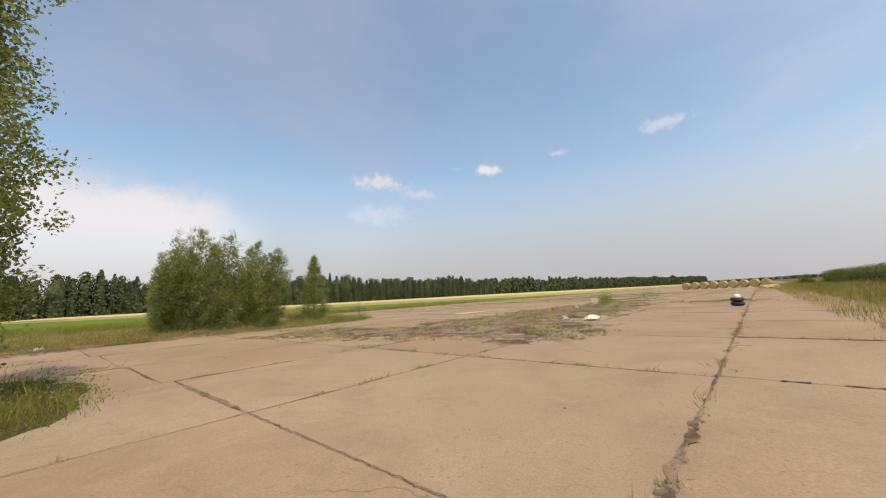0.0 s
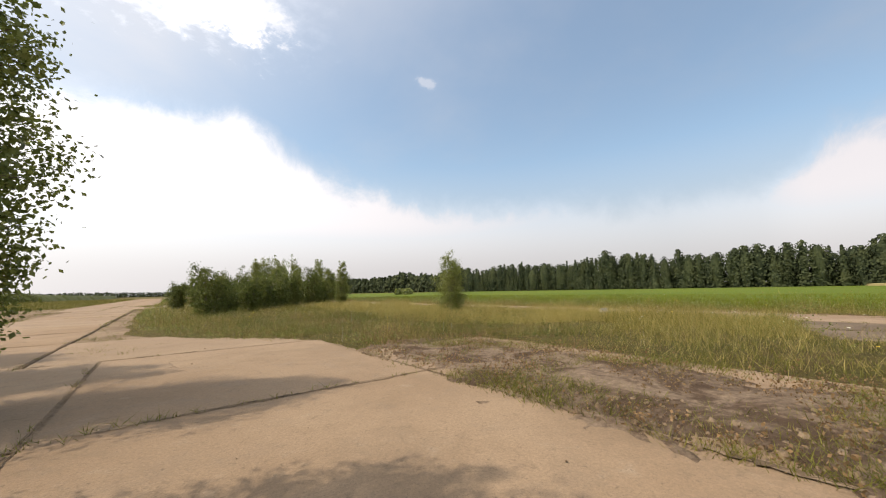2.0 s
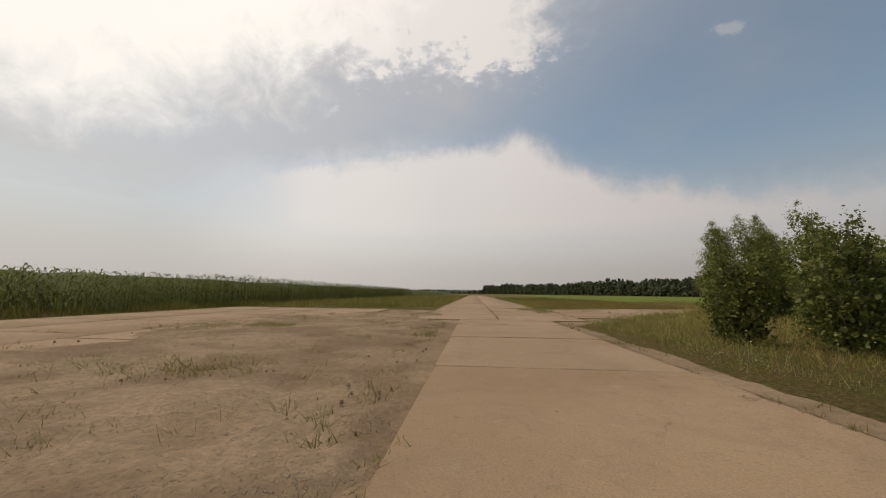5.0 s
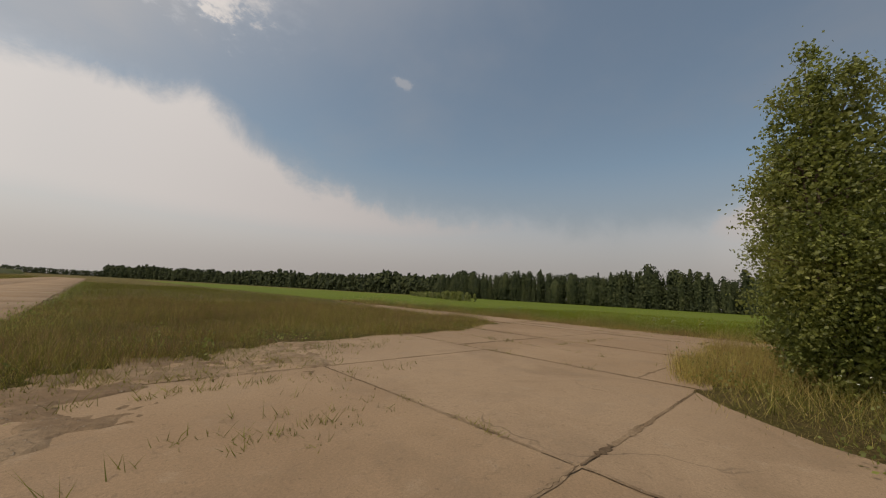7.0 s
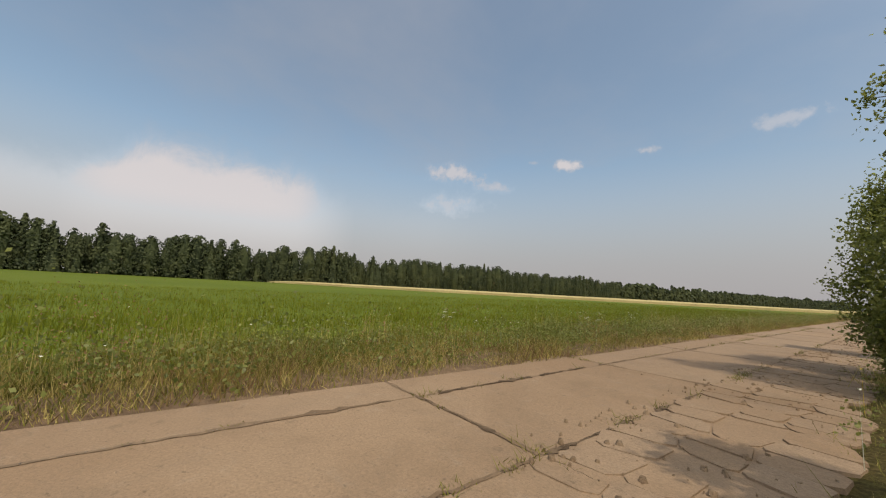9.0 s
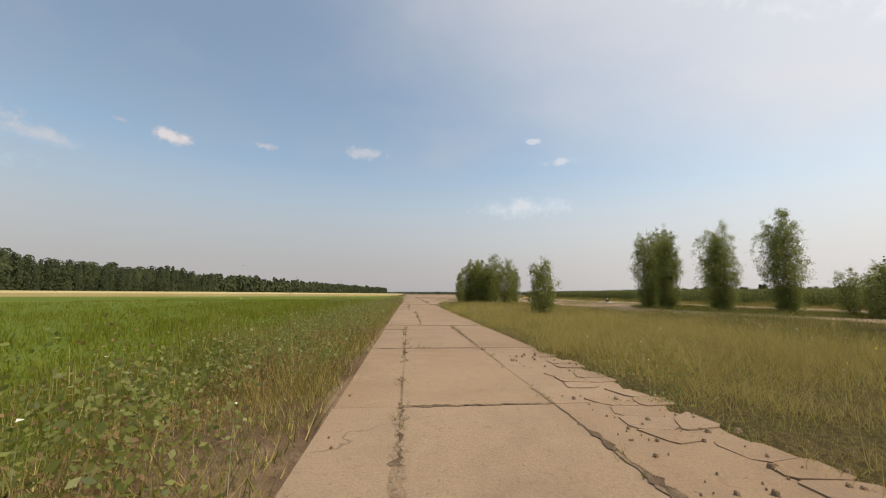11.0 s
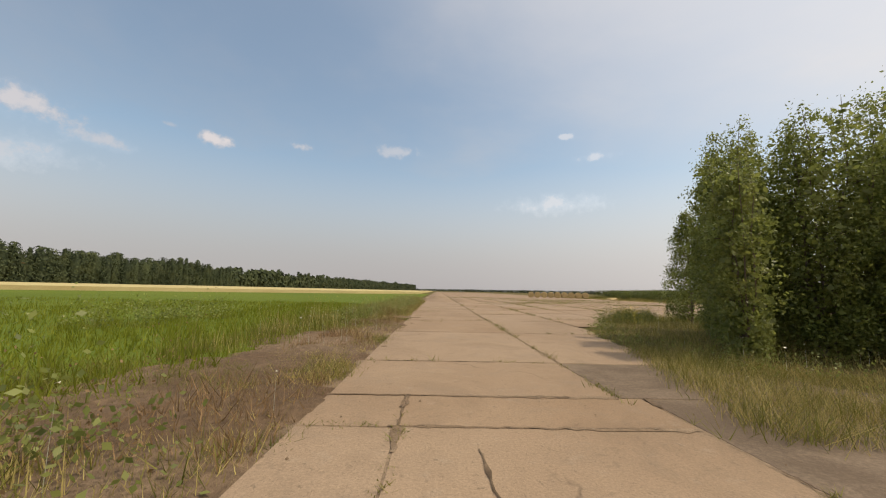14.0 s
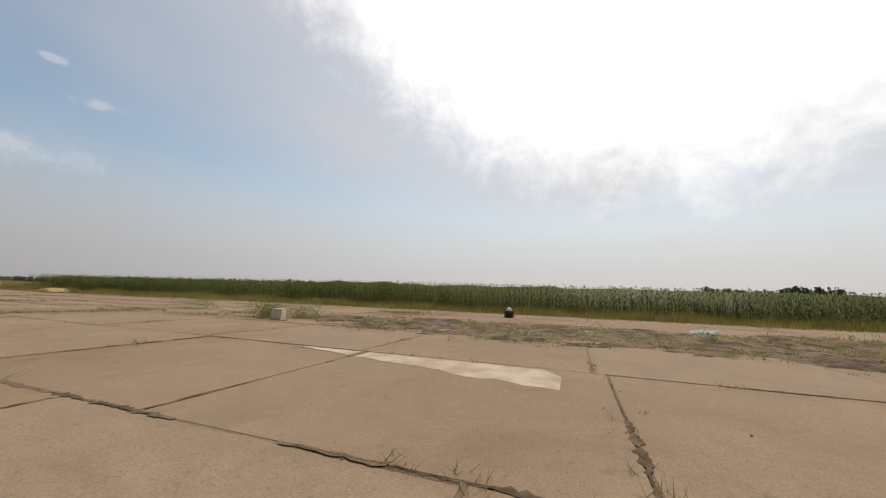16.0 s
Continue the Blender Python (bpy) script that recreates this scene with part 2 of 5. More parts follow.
def bark(n):
    p = place(n)
    band = n.noise(3.0, 5.0, 0.6, n.add("ShaderNodeMapping", {"Vector": p, "Scale": (1.0, 1.0, 5.0)}).outputs[0])
    c = n.mix(n.ramp(band, 0.48, 0.62), (0.46, 0.43, 0.38), (0.075, 0.060, 0.050))
    return surface(n, c, 0.85, band, 0.5, 0.01)


def twig_bark(n):
    return surface(n, n.mix(n.noise(9.0, 4.0, 0.6, place(n)), (0.10, 0.075, 0.055), (0.20, 0.155, 0.115)), 0.9)


def plain(colour, other, scale=6.0, rough=0.8):
    def build(n):
        v = n.noise(scale, 5.0, 0.65, place(n))
        return surface(n, n.mix(n.ramp(v, 0.35, 0.68), colour, other), rough, v, 0.4, 0.02)
    return build


def old_concrete(n):
    p = place(n)
    blot = n.ramp(n.noise(0.7, 6.0, 0.65, p, 0.5), 0.38, 0.66)
    fine = n.noise(24.0, 5.0, 0.72, p)
    c = n.mix(blot, (0.145, 0.106, 0.072), (0.240, 0.180, 0.125))
    c = n.mix(n.ramp(fine, 0.35, 0.72, 0.5, 0.0), c, (0.075, 0.056, 0.040))
    return surface(n, c, 0.92, fine, 0.5, 0.015)


OLD_SLAB = material("blackened_concrete", old_concrete)
CONCRETE, SOIL, MEADOW, CROP, STRAW = (material(a, b) for a, b in (("weathered_concrete", concrete), ("bare_soil", soil), ("dry_meadow", meadow), ("young_crop", crop), ("ripe_wheat", straw)))
LEAF = material("birch_leaf", leafy((0.090, 0.112, 0.022), (0.262, 0.288, 0.070), (0.290, 0.282, 0.078), 0.50, 0.9, 0.5))
LEAF_DARK = material("alder_leaf", leafy((0.062, 0.080, 0.018), (0.165, 0.188, 0.045), (0.200, 0.192, 0.050), 0.34, 0.9, 0.2))
WOODS = material("forest_foliage", leafy((0.036, 0.047, 0.026), (0.074, 0.090, 0.042), (0.112, 0.124, 0.052), 0.22, 0.16, 0.05))
GRASS = material("green_grass", leafy((0.098, 0.098, 0.020), (0.212, 0.205, 0.042), (0.275, 0.222, 0.058), 0.28, 0.6, 0.15))
DRY = material("dry_grass", leafy((0.270, 0.205, 0.070), (0.50, 0.41, 0.150), (0.36, 0.26, 0.09), 0.28, 0.6, 0.12))
GOLD = material("golden_grass", leafy((0.290, 0.230, 0.064), (0.50, 0.41, 0.130), (0.36, 0.28, 0.085), 0.32, 0.6, 0.12))
RUST = material("rusty_grass", leafy((0.165, 0.100, 0.045), (0.310, 0.195, 0.090), (0.240, 0.180, 0.080)))
BLADE = material("crop_blade", leafy((0.116, 0.140, 0.012), (0.204, 0.224, 0.024), (0.188, 0.190, 0.022), 0.35, 0.5, 0.12))
CORN = material("corn_leaf", leafy((0.042, 0.058, 0.013), (0.125, 0.142, 0.032), (0.160, 0.148, 0.042), 0.25, 0.9, 0.06))
BARK, TWIG = material("birch_bark", bark), material("twig_bark", twig_bark)


def rubble_soil(n):
    p = place(n)
    big = n.ramp(n.noise(0.45, 6.0, 0.62, p, 0.5), 0.38, 0.64)
    fine = n.noise(11.0, 6.0, 0.72, p)
    stones = n.ramp(n.noise(26.0, 3.0, 0.6, p), 0.60, 0.70)
    c = n.mix(big, (0.205, 0.140, 0.086), (0.325, 0.238, 0.155))
    c = n.mix(n.ramp(fine, 0.35, 0.75, 0.5, 0.0), c, (0.100, 0.072, 0.048))
    c = n.mix(n.math("MULTIPLY", stones, 0.6), c, (0.340, 0.285, 0.225))
    return surface(n, c, 0.95, n.math("ADD", fine, stones), 0.8, 0.03)


def blotched_soil(n):
    p = place(n)
    big = n.ramp(n.noise(1.1, 6.0, 0.68, p, 0.9), 0.42, 0.60)
    fine = n.noise(13.0, 6.0, 0.74, p)
    c = n.mix(big, (0.290, 0.212, 0.145), (0.098, 0.062, 0.038))
    c = n.mix(n.ramp(fine, 0.36, 0.70, 0.55, 0.0), c, (0.060, 0.042, 0.028))
    return surface(n, c, 0.95, fine, 1.0, 0.04)


BLOTCH = material("blotched_soil", blotched_soil)
BED = material("rubbly_soil", rubble_soil)
PALE = material("fresh_concrete", plain((0.500, 0.410, 0.310), (0.360, 0.280, 0.195), 1.6, 0.9))
JOINT = material("joint_soil", plain((0.075, 0.052, 0.033), (0.165, 0.118, 0.076), 5.0, 0.95))
DAMP = material("damp_concrete", plain((0.085, 0.070, 0.058), (0.150, 0.118, 0.090), 4.5, 0.6))
BALE = material("baled_straw", plain((0.34, 0.245, 0.110), (0.46, 0.345, 0.170), 4.0, 0.95))
STONE = material("grey_stone", plain((0.30, 0.28, 0.25), (0.17, 0.155, 0.135), 7.0, 0.9))
RUBBER = material("old_rubber", plain((0.030, 0.028, 0.026), (0.060, 0.055, 0.050), 9.0, 0.75))
WHITE = material("white_plastic", plain((0.72, 0.70, 0.66), (0.55, 0.52, 0.47), 5.0, 0.6))
YELLOW = material("yellow_petal", plain((0.62, 0.42, 0.03), (0.72, 0.55, 0.08), 20.0, 0.7))
UMBEL = material("white_umbel", plain((0.62, 0.60, 0.50), (0.50, 0.50, 0.38), 20.0, 0.8))


# ---- builders ----
rng = np.random.default_rng(7)


def tri_mesh(name, verts, tris, mat, smooth=False):
    """A mesh from arrays of corners and triangles."""
    me = bpy.data.meshes.new(name)
    verts, tris = np.asarray(verts, np.float32), np.asarray(tris, np.int32)
    me.vertices.add(len(verts))
    me.vertices.foreach_set("co", verts.ravel())
    me.loops.add(tris.size)
    me.loops.foreach_set("vertex_index", tris.ravel())
    me.polygons.add(len(tris))
    me.polygons.foreach_set("loop_start", np.arange(0, tris.size, 3, dtype=np.int32))
    me.polygons.foreach_set("loop_total", np.full(len(tris), 3, np.int32))
    if smooth:
        me.polygons.foreach_set("use_smooth", np.ones(len(tris), bool))
    me.update(calc_edges=True)
    me.materials.append(mat)
    return me


def part(name, data, parent, label="", mat=None):
    """Links a mesh, or a bmesh, as one object under a thing."""
    if isinstance(data, bmesh.types.BMesh):
        me = bpy.data.meshes.new(name)
        data.to_mesh(me)
        data.free()
        data = me
        if mat:
            data.materials.append(mat)
    ob = new(name, data)
    ob.parent = parent
    if label:
        ob["label"] = label
    return ob


def inside(px, py, poly):
    """Which of the points lie in the polygon."""
    hit = np.zeros(len(px), bool)
    for (x0, y0), (x1, y1) in zip(poly, poly[1:] + poly[:1]):
        cross = ((y0 > py) != (y1 > py)) & (px < (x1 - x0) * (py - y0) / ((y1 - y0) or 1e-9) + x0)
        hit ^= cross
    return hit


def edge_distance(px, py, poly):
    """Distance to the polygon's edge, positive inside."""
    best = np.full(px.shape, 1e9)
    for (x0, y0), (x1, y1) in zip(poly, poly[1:] + poly[:1]):
        dx, dy = x1 - x0, y1 - y0
        f = np.clip(((px - x0) * dx + (py - y0) * dy) / (dx * dx + dy * dy), 0, 1)
        best = np.minimum(best, np.hypot(px - x0 - f * dx, py - y0 - f * dy))
    return np.where(inside(px, py, poly), best, -best)


def flat_sheet(name, poly, z, mat, label, category="ground"):
    bm = bmesh.new()
    bm.faces.new([bm.verts.new((x, y, z)) for x, y in poly])
    bmesh.ops.triangulate(bm, faces=bm.faces[:])
    bmesh.ops.recalc_face_normals(bm, faces=bm.faces[:])
    for f in bm.faces:
        if f.normal.z < 0:
            f.normal_flip()
    return tagged(part(name, bm, None, mat=mat), label, category, kind="structure")


def scatter(poly, count, gaps=0.0, scale=0.5, seed=1, keep_out=()):
    """Random spots in a polygon; gaps thins them out in noisy patches."""
    g = np.random.default_rng(seed)
    xs, ys = [p[0] for p in poly], [p[1] for p in poly]
    area_box = (max(xs) - min(xs)) * (max(ys) - min(ys))
    px, py = g.uniform(min(xs), max(xs), count * 3), g.uniform(min(ys), max(ys), count * 3)
    ok = inside(px, py, poly)
    for hole in keep_out:
        ok &= ~inside(px, py, hole)
    if gaps:
        wave = np.sin(px * scale * 1.7 + 1.3 * np.sin(py * scale)) + np.sin(py * scale * 2.1 + 1.7 * np.sin(px * scale * 0.7 + 2))
        ok &= wave > (gaps * 4 - 2) + g.normal(0, 0.5, len(px))
    px, py = px[ok][:count], py[ok][:count]
    return px, py


def blades(px, py, low, high, width, per=5, spread=0.10, lean=0.35, z=-0.03, seed=1, border=None):
    """Grass: slim pointed blades in tufts round each spot."""
    g = np.random.default_rng(seed)
    trim = np.ones(len(px))
    if border:
        near = edge_distance(px, py, border) + 0.25 * np.sin(px * 2.3 + py * 1.1) + 0.2 * np.sin(py * 3.1 - px)
        keep = g.random(len(px)) < np.clip(0.50 + near / 0.6, 0, 1)
        px, py, trim = px[keep], py[keep], np.clip(0.40 + near[keep] / 1.2, 0.30, 1.0)
    n = len(px) * per
    bx, by = np.repeat(px, per) + g.normal(0, spread, n), np.repeat(py, per) + g.normal(0, spread, n)
    lush = 0.62 + 0.30 * np.sin(px * 0.9 + 1.1 * np.sin(py * 0.6)) * np.sin(py * 0.75 + 1.4 * np.sin(px * 0.5 + 1)) + 0.18 * np.sin(px * 2.7 + py * 2.1)
    tall = np.repeat(g.uniform(low, high, len(px)) * np.clip(lush, 0.25, 1.1) * trim, per) * g.uniform(0.45, 1.2, n)
    turn, wide = g.uniform(0, math.tau, n), width * g.uniform(0.6, 1.3, n)
    lx, ly = g.normal(0, lean, n) * tall, g.normal(0, lean, n) * tall
    dx, dy = np.cos(turn) * wide / 2, np.sin(turn) * wide / 2
    v = np.empty((n, 3, 3), np.float32)
    v[:, 0] = np.stack([bx - dx, by - dy, np.full(n, z)], 1)
    v[:, 1] = np.stack([bx + dx, by + dy, np.full(n, z)], 1)
    v[:, 2] = np.stack([bx + lx, by + ly, z + tall], 1)
    return v.reshape(-1, 3), np.arange(n * 3).reshape(-1, 3)


def grass(name, spots, mat, label, low, high, width=0.012, per=5, spread=0.10, lean=0.30, z=-0.03, seed=1, border=None):
    v, t = blades(*spots, low, high, width, per, spread, lean, z, seed, border)
    return tagged(new(name, tri_mesh(name, v, t, mat)), label, "grass", kind="stuff")


def tube(bm, points, radii, sides=7):
    """A tapered limb along points."""
    rings = []
    for i, (p, r) in enumerate(zip(points, radii)):
        p = Vector(p)
        d = (Vector(points[min(i + 1, len(points) - 1)]) - Vector(points[max(i - 1, 0)])).normalized()
        a = d.orthogonal().normalized()
        b = d.cross(a)
        rings.append([bm.verts.new(p + (a * math.cos(k * math.tau / sides) + b * math.sin(k * math.tau / sides)) * r) for k in range(sides)])
    for lo, hi in zip(rings, rings[1:]):
        for k in range(sides):
            bm.faces.new((lo[k], lo[(k + 1) % sides], hi[(k + 1) % sides], hi[k]))
    bm.faces.new(rings[-1])


def leaves(centres, per, sigma, size, g, droop=0.3):
    """Small pointed leaves, two triangles each, in loose clumps."""
    n = len(centres) * per
    c = np.repeat(centres, per, 0) + g.normal(0, 1, (n, 3)) * np.repeat(sigma, per)[:, None] * np.array([1, 1, 1.15])
    d = g.normal(0, 1, (n, 3))
    d[:, 2] -= droop
    d /= np.linalg.norm(d, axis=1)[:, None]
    s = np.cross(d, g.normal(0, 1, (n, 3)))
    s /= np.linalg.norm(s, axis=1)[:, None] + 1e-9
    ln = size * g.uniform(0.65, 1.35, n)[:, None]
    v = np.empty((n, 4, 3), np.float32)
    v[:, 0], v[:, 1], v[:, 2], v[:, 3] = c - d * ln * 0.5, c + s * ln * 0.36, c + d * ln * 0.6, c - s * ln * 0.36
    base = np.arange(n)[:, None] * 4
    t = np.concatenate([base + np.array([0, 1, 2]), base + np.array([0, 2, 3])], 1).reshape(-1, 3)
    return v.reshape(-1, 3), t


def crown_profile(f, peak, taper):
    """How far the crown reaches at a fraction of its height, from 0 to 1."""
    return (0.5 + 0.5 * min(f / peak, 1.0) ** 0.6) * (1 - max(0.0, (f - peak) / (1 - peak)) ** taper) ** 0.85


def core_point(g, stem_tips, wide, low, peak, taper, stems):
    """A spot well inside the crown."""
    pts, h = stem_tips[g.integers(len(stem_tips))]
    f = low + (0.93 - low) * g.beta(1.1, 1.25)
    i = min(int(f * 6), 5)
    core = Vector(pts[i]).lerp(Vector(pts[i + 1]), f * 6 - i)
    reach = wide * (0.50 if stems > 1 else 0.85) * crown_profile(f, peak, taper) * g.random() ** 0.5 * 0.82
    a = g.uniform(0, math.tau)
    return core + Vector((math.cos(a) * reach, math.sin(a) * reach, 0.1))


def tree(name, x, y, high, wide, label, seed, mat=LEAF, stems=3, low=0.06, clumps=150, per=44, leaf=0.095, peak=0.35, taper=1.7, group="", dense=1.0, spray=0.125):
    """A young tree or bush of several stems, leafy nearly to the ground, with an uneven pointed crown."""
    g = np.random.default_rng(seed)
    root = tagged(new(name), label, "tree" if high > 3.4 else "bush", group)
    root.location = (x, y, -0.03)
    bm_limb = bmesh.new()
    centres, sig = [], []
    stem_tips = []
    for k in range(stems):
        a = k * math.tau / stems + g.uniform(-0.5, 0.5)
        out = wide * (0.0 if stems == 1 else g.uniform(0.12, 0.50))
        h = high * (1.0 if k == 0 else g.uniform(0.72, 0.97))
        pts, rad = [], []
        for i in range(7):
            f = i / 6
            pts.append((math.cos(a) * out * (0.12 + 0.88 * f ** 0.8) + g.normal(0, 0.04), math.sin(a) * out * (0.12 + 0.88 * f ** 0.8) + g.normal(0, 0.04), h * f))
            rad.append(0.0075 * h * (1 - f) ** 0.8 / math.sqrt(stems) * 1.4 + 0.004)
        bm_stem = bmesh.new()
        tube(bm_stem, pts, rad)
        part("stem", bm_stem, root, "", BARK if stems == 1 and high > 6 else TWIG)
        stem_tips.append((pts, h))
    per_stem = clumps // stems
    for pts, h in stem_tips:
        for j in range(per_stem):
            f = low + (1 - low) * g.beta(1.05, 1.2)
            i = min(int(f * 6), 5)
            q = f * 6 - i
            core = Vector(pts[i]).lerp(Vector(pts[i + 1]), q)
            profile = crown_profile(f, peak, taper)
            reach = wide * (0.52 if stems > 1 else 1.0) * (profile * 0.95 + 0.07) * g.uniform(0.25, 1.0) ** 0.6 * g.uniform(0.75, 1.2)
            a = g.uniform(0, math.tau)
            tip = core + Vector((math.cos(a) * reach, math.sin(a) * reach, reach * g.uniform(0.05, 0.5)))
            tip.z = max(0.15, min(tip.z, high * 1.04))
            centres.append(tip)
            sig.append((0.05 + 0.036 * wide * (0.5 + profile * 0.6)) * g.uniform(0.7, 1.5))
            if j % 4 == 0 and reach > 0.3:
                mid = core.lerp(tip, 0.5) + Vector((0, 0, 0.05))
                tube(bm_limb, [core, mid, tip], [0.018, 0.011, 0.004], 4)
    v, t = leaves(np.array(centres), per, np.array(sig), leaf, g)
    # larger sprays of overlapping leaves close the inside of the crown
    inner = np.array([Vector(core_point(g, stem_tips, wide, low, peak, taper, stems)) for k in range(int(dense * 300 * (0.125 / spray) * high * wide ** 0.8))])
    v2, t2 = leaves(inner, 1, np.full(len(inner), 0.05), spray, g)
    v, t = np.concatenate([v, v2]), np.concatenate([t, t2 + len(v)])
    v[:, 2] = np.maximum(v[:, 2], 0.02)
    tagged(part("branchwork", bm_limb, root, "", TWIG), kind="stuff")
    part("crown", tri_mesh("crown", v, t, mat), root)
    return root


# ---- the land ----
R = 2400.0
tagged(flat_sheet("ground", [(-R, -R), (R, -R), (R, R), (-R, R)], -0.06, MEADOW, "dry grassy ground of an old airfield reaching the horizon"), category="ground")
FIELD = [(-39.4, -400), (-39.4, 140), (-60, 104), (-110, 60), (-150, 25), (-246, -18), (-246, -130), (-236, -240), (-120, -400)]
flat_sheet("field", FIELD, -0.03, CROP, "bright green field of young crop beside the concrete road", "field")
WHEAT = [(-43, 136), (-60, 105.5), (-110, 61.5), (-150, 26.5), (-246, -16), (-262, 0), (-262, 340), (-200, 900), (-60, 900), (-43, 500)]
wheat_bm = bmesh.new()
wheat_top = wheat_bm.faces.new([wheat_bm.verts.new((x, y, 1.6 if x < -250 else 0.75)) for x, y in WHEAT])
for side in bmesh.ops.extrude_face_region(wheat_bm, geom=[wheat_top])["geom"]:
    if isinstance(side, bmesh.types.BMVert):
        side.co.z = -0.06
bmesh.ops.triangulate(wheat_bm, faces=wheat_bm.faces[:])
bmesh.ops.recalc_face_normals(wheat_bm, faces=wheat_bm.faces[:])
tagged(part("wheat_field", wheat_bm, None, mat=STRAW), "pale ripe wheat field between the green crop and the forest", "field", kind="structure")
STRIP = [(-16.8, 5.6), (-16.6, 9.2), (-13.2, 11.5), (-12.6, 16), (-12.0, 24), (-11.4, 29), (-8.6, 33), (-5.4, 30), (-5.2, 14), (-3.0, 11.4), (-3.6, 8.4), (-7.2, 8.0), (-9.4, 6.8), (-12.5, 6.2)]
TRACK = [(-16.9, -13), (-14.7, -13), (-14.7, -52), (-16.6, -52)]
GRAVEL = [(-10.2, -25), (-3.5, -24), (-1.5, -30), (-1.0, -50), (-8.5, -60), (-10.0, -45)]
bed_bm = bmesh.new()
for x0, x1, y0, y1 in ((-38.6, 8.4, -60.0, 420.0), (-38.6, -8.1, -72.0, -60.0), (-16.9, -8.1, -250.0, -72.0)):
    bed_bm.faces.new([bed_bm.verts.new(p) for p in ((x0, y0, -0.045), (x1, y0, -0.045), (x1, y1, -0.045), (x0, y1, -0.045))])
tagged(part("runway_bed", bed_bm, None, mat=BED), "bare brown soil and rubble under and between the slabs", "ground", kind="structure")

# concrete: columns of slabs; joints run along the airfield and across it
COLUMNS = [  # west edge, east edge, south end, north end, first cross joint, slab length
    (-37.7, -36.95, -86.0, -24.1, -51.5, 4.3), (-36.95, -35.2, -86.0, -24.1, -51.5, 4.3), (-35.2, -33.9, -86.0, -24.1, -51.5, 4.3), (-37.7, -36.35, -24.1, -10.7, -15.0, 4.3), (-36.35, -33.9, -24.1, -10.7, -15.0, 4.3), (-37.7, -36.75, -10.7, 3.2, -15.0, 4.3), (-36.75, -33.9, -10.7, 3.2, -15.0, 4.3),
    (-37.7, -34.2, 3.2, 300.0, 5.3, 4.6), (-34.2, -31.1, 3.2, 300.0, 5.3, 4.6), (-33.88, -31.1, -5.4, 3.2, 5.3, 4.6), (-31.1, -28.4, -5.2, 4.4, 5.3, 4.6), (-31.1, -28.1, 12.5, 300.0, 16.1, 4.6), (-28.1, -24.1, 15.0, 300.0, 20.9, 4.6),
    (-24.1, -20.1, 14.6, 300.0, 20.9, 4.6), (-23.6, -20.1, -10.4, 8.0, 1.3, 4.6), (-20.1, -15.8, -13.0, 300.0, 1.3, 4.6), (-20.1, -14.76, -17.4, -13.0, -13.0, 4.4), (-15.8, -11.6, -13.0, 300.0, 1.5, 4.6), (-11.6, -8.2, -1.4, 300.0, 1.6, 4.4),
    (-8.2, -4.8, -1.4, 300.0, 1.8, 4.3), (-4.8, -0.6, -60.0, 300.0, 1.8, 4.3), (-0.6, 3.6, -60.0, 60.0, 1.8, 4.4), (3.6, 7.6, -60.0, 2.0, 1.8, 4.4),
    (-14.7, -10.4, -50.2, -13.0, -30.4, 4.3), (-16.5, -12.3, -250.0, -50.2, -54.5, 4.3), (-12.3, -8.3, -250.0, -50.2, -54.5, 4.3),
    (-20.7, -16.5, -64.0, -52.6, -58.5, 4.3), (-24.9, -20.7, -66.0, -55.6, -58.5, 4.3), (-29.1, -24.9, -67.0, -57.4, -63.7, 4.3), (-33.9, -29.1, -68.0, -55.1, -59.4, 4.3)]
A_ISLE = [(-33.9, -41), (-33.9, -5.4), (-31.2, -4.8), (-28.9, -4.2), (-28.7, 1.6), (-30.7, 3.7), (-32.3, 5.9), (-31.7, 10), (-29.2, 14.8), (-26, 17.8), (-22, 17.2), (-20.1, 13.5), (-20.3, 5), (-20.3, -6), (-20.2, -12.5), (-17.4, -16.0), (-16.0, -20), (-15.7, -30), (-15.6, -48),
          (-18.6, -52), (-20.9, -55.2), (-24.5, -58.6), (-28.5, -59.6), (-31.2, -59.0), (-32.6, -58.0), (-33.5, -56), (-33.8, -53)]
C_ISLE = [(-14.0, -3.2), (-12.9, -1.2), (-11.4, 0.2), (-9.6, 0.9), (-7.2, 0.8), (-5.5, -0.2), (-4.9, -3), (-4.9, -24), (-9.2, -24.4), (-10.4, -21.5), (-12.6, -17.6), (-13.9, -14), (-14.9, -8)]


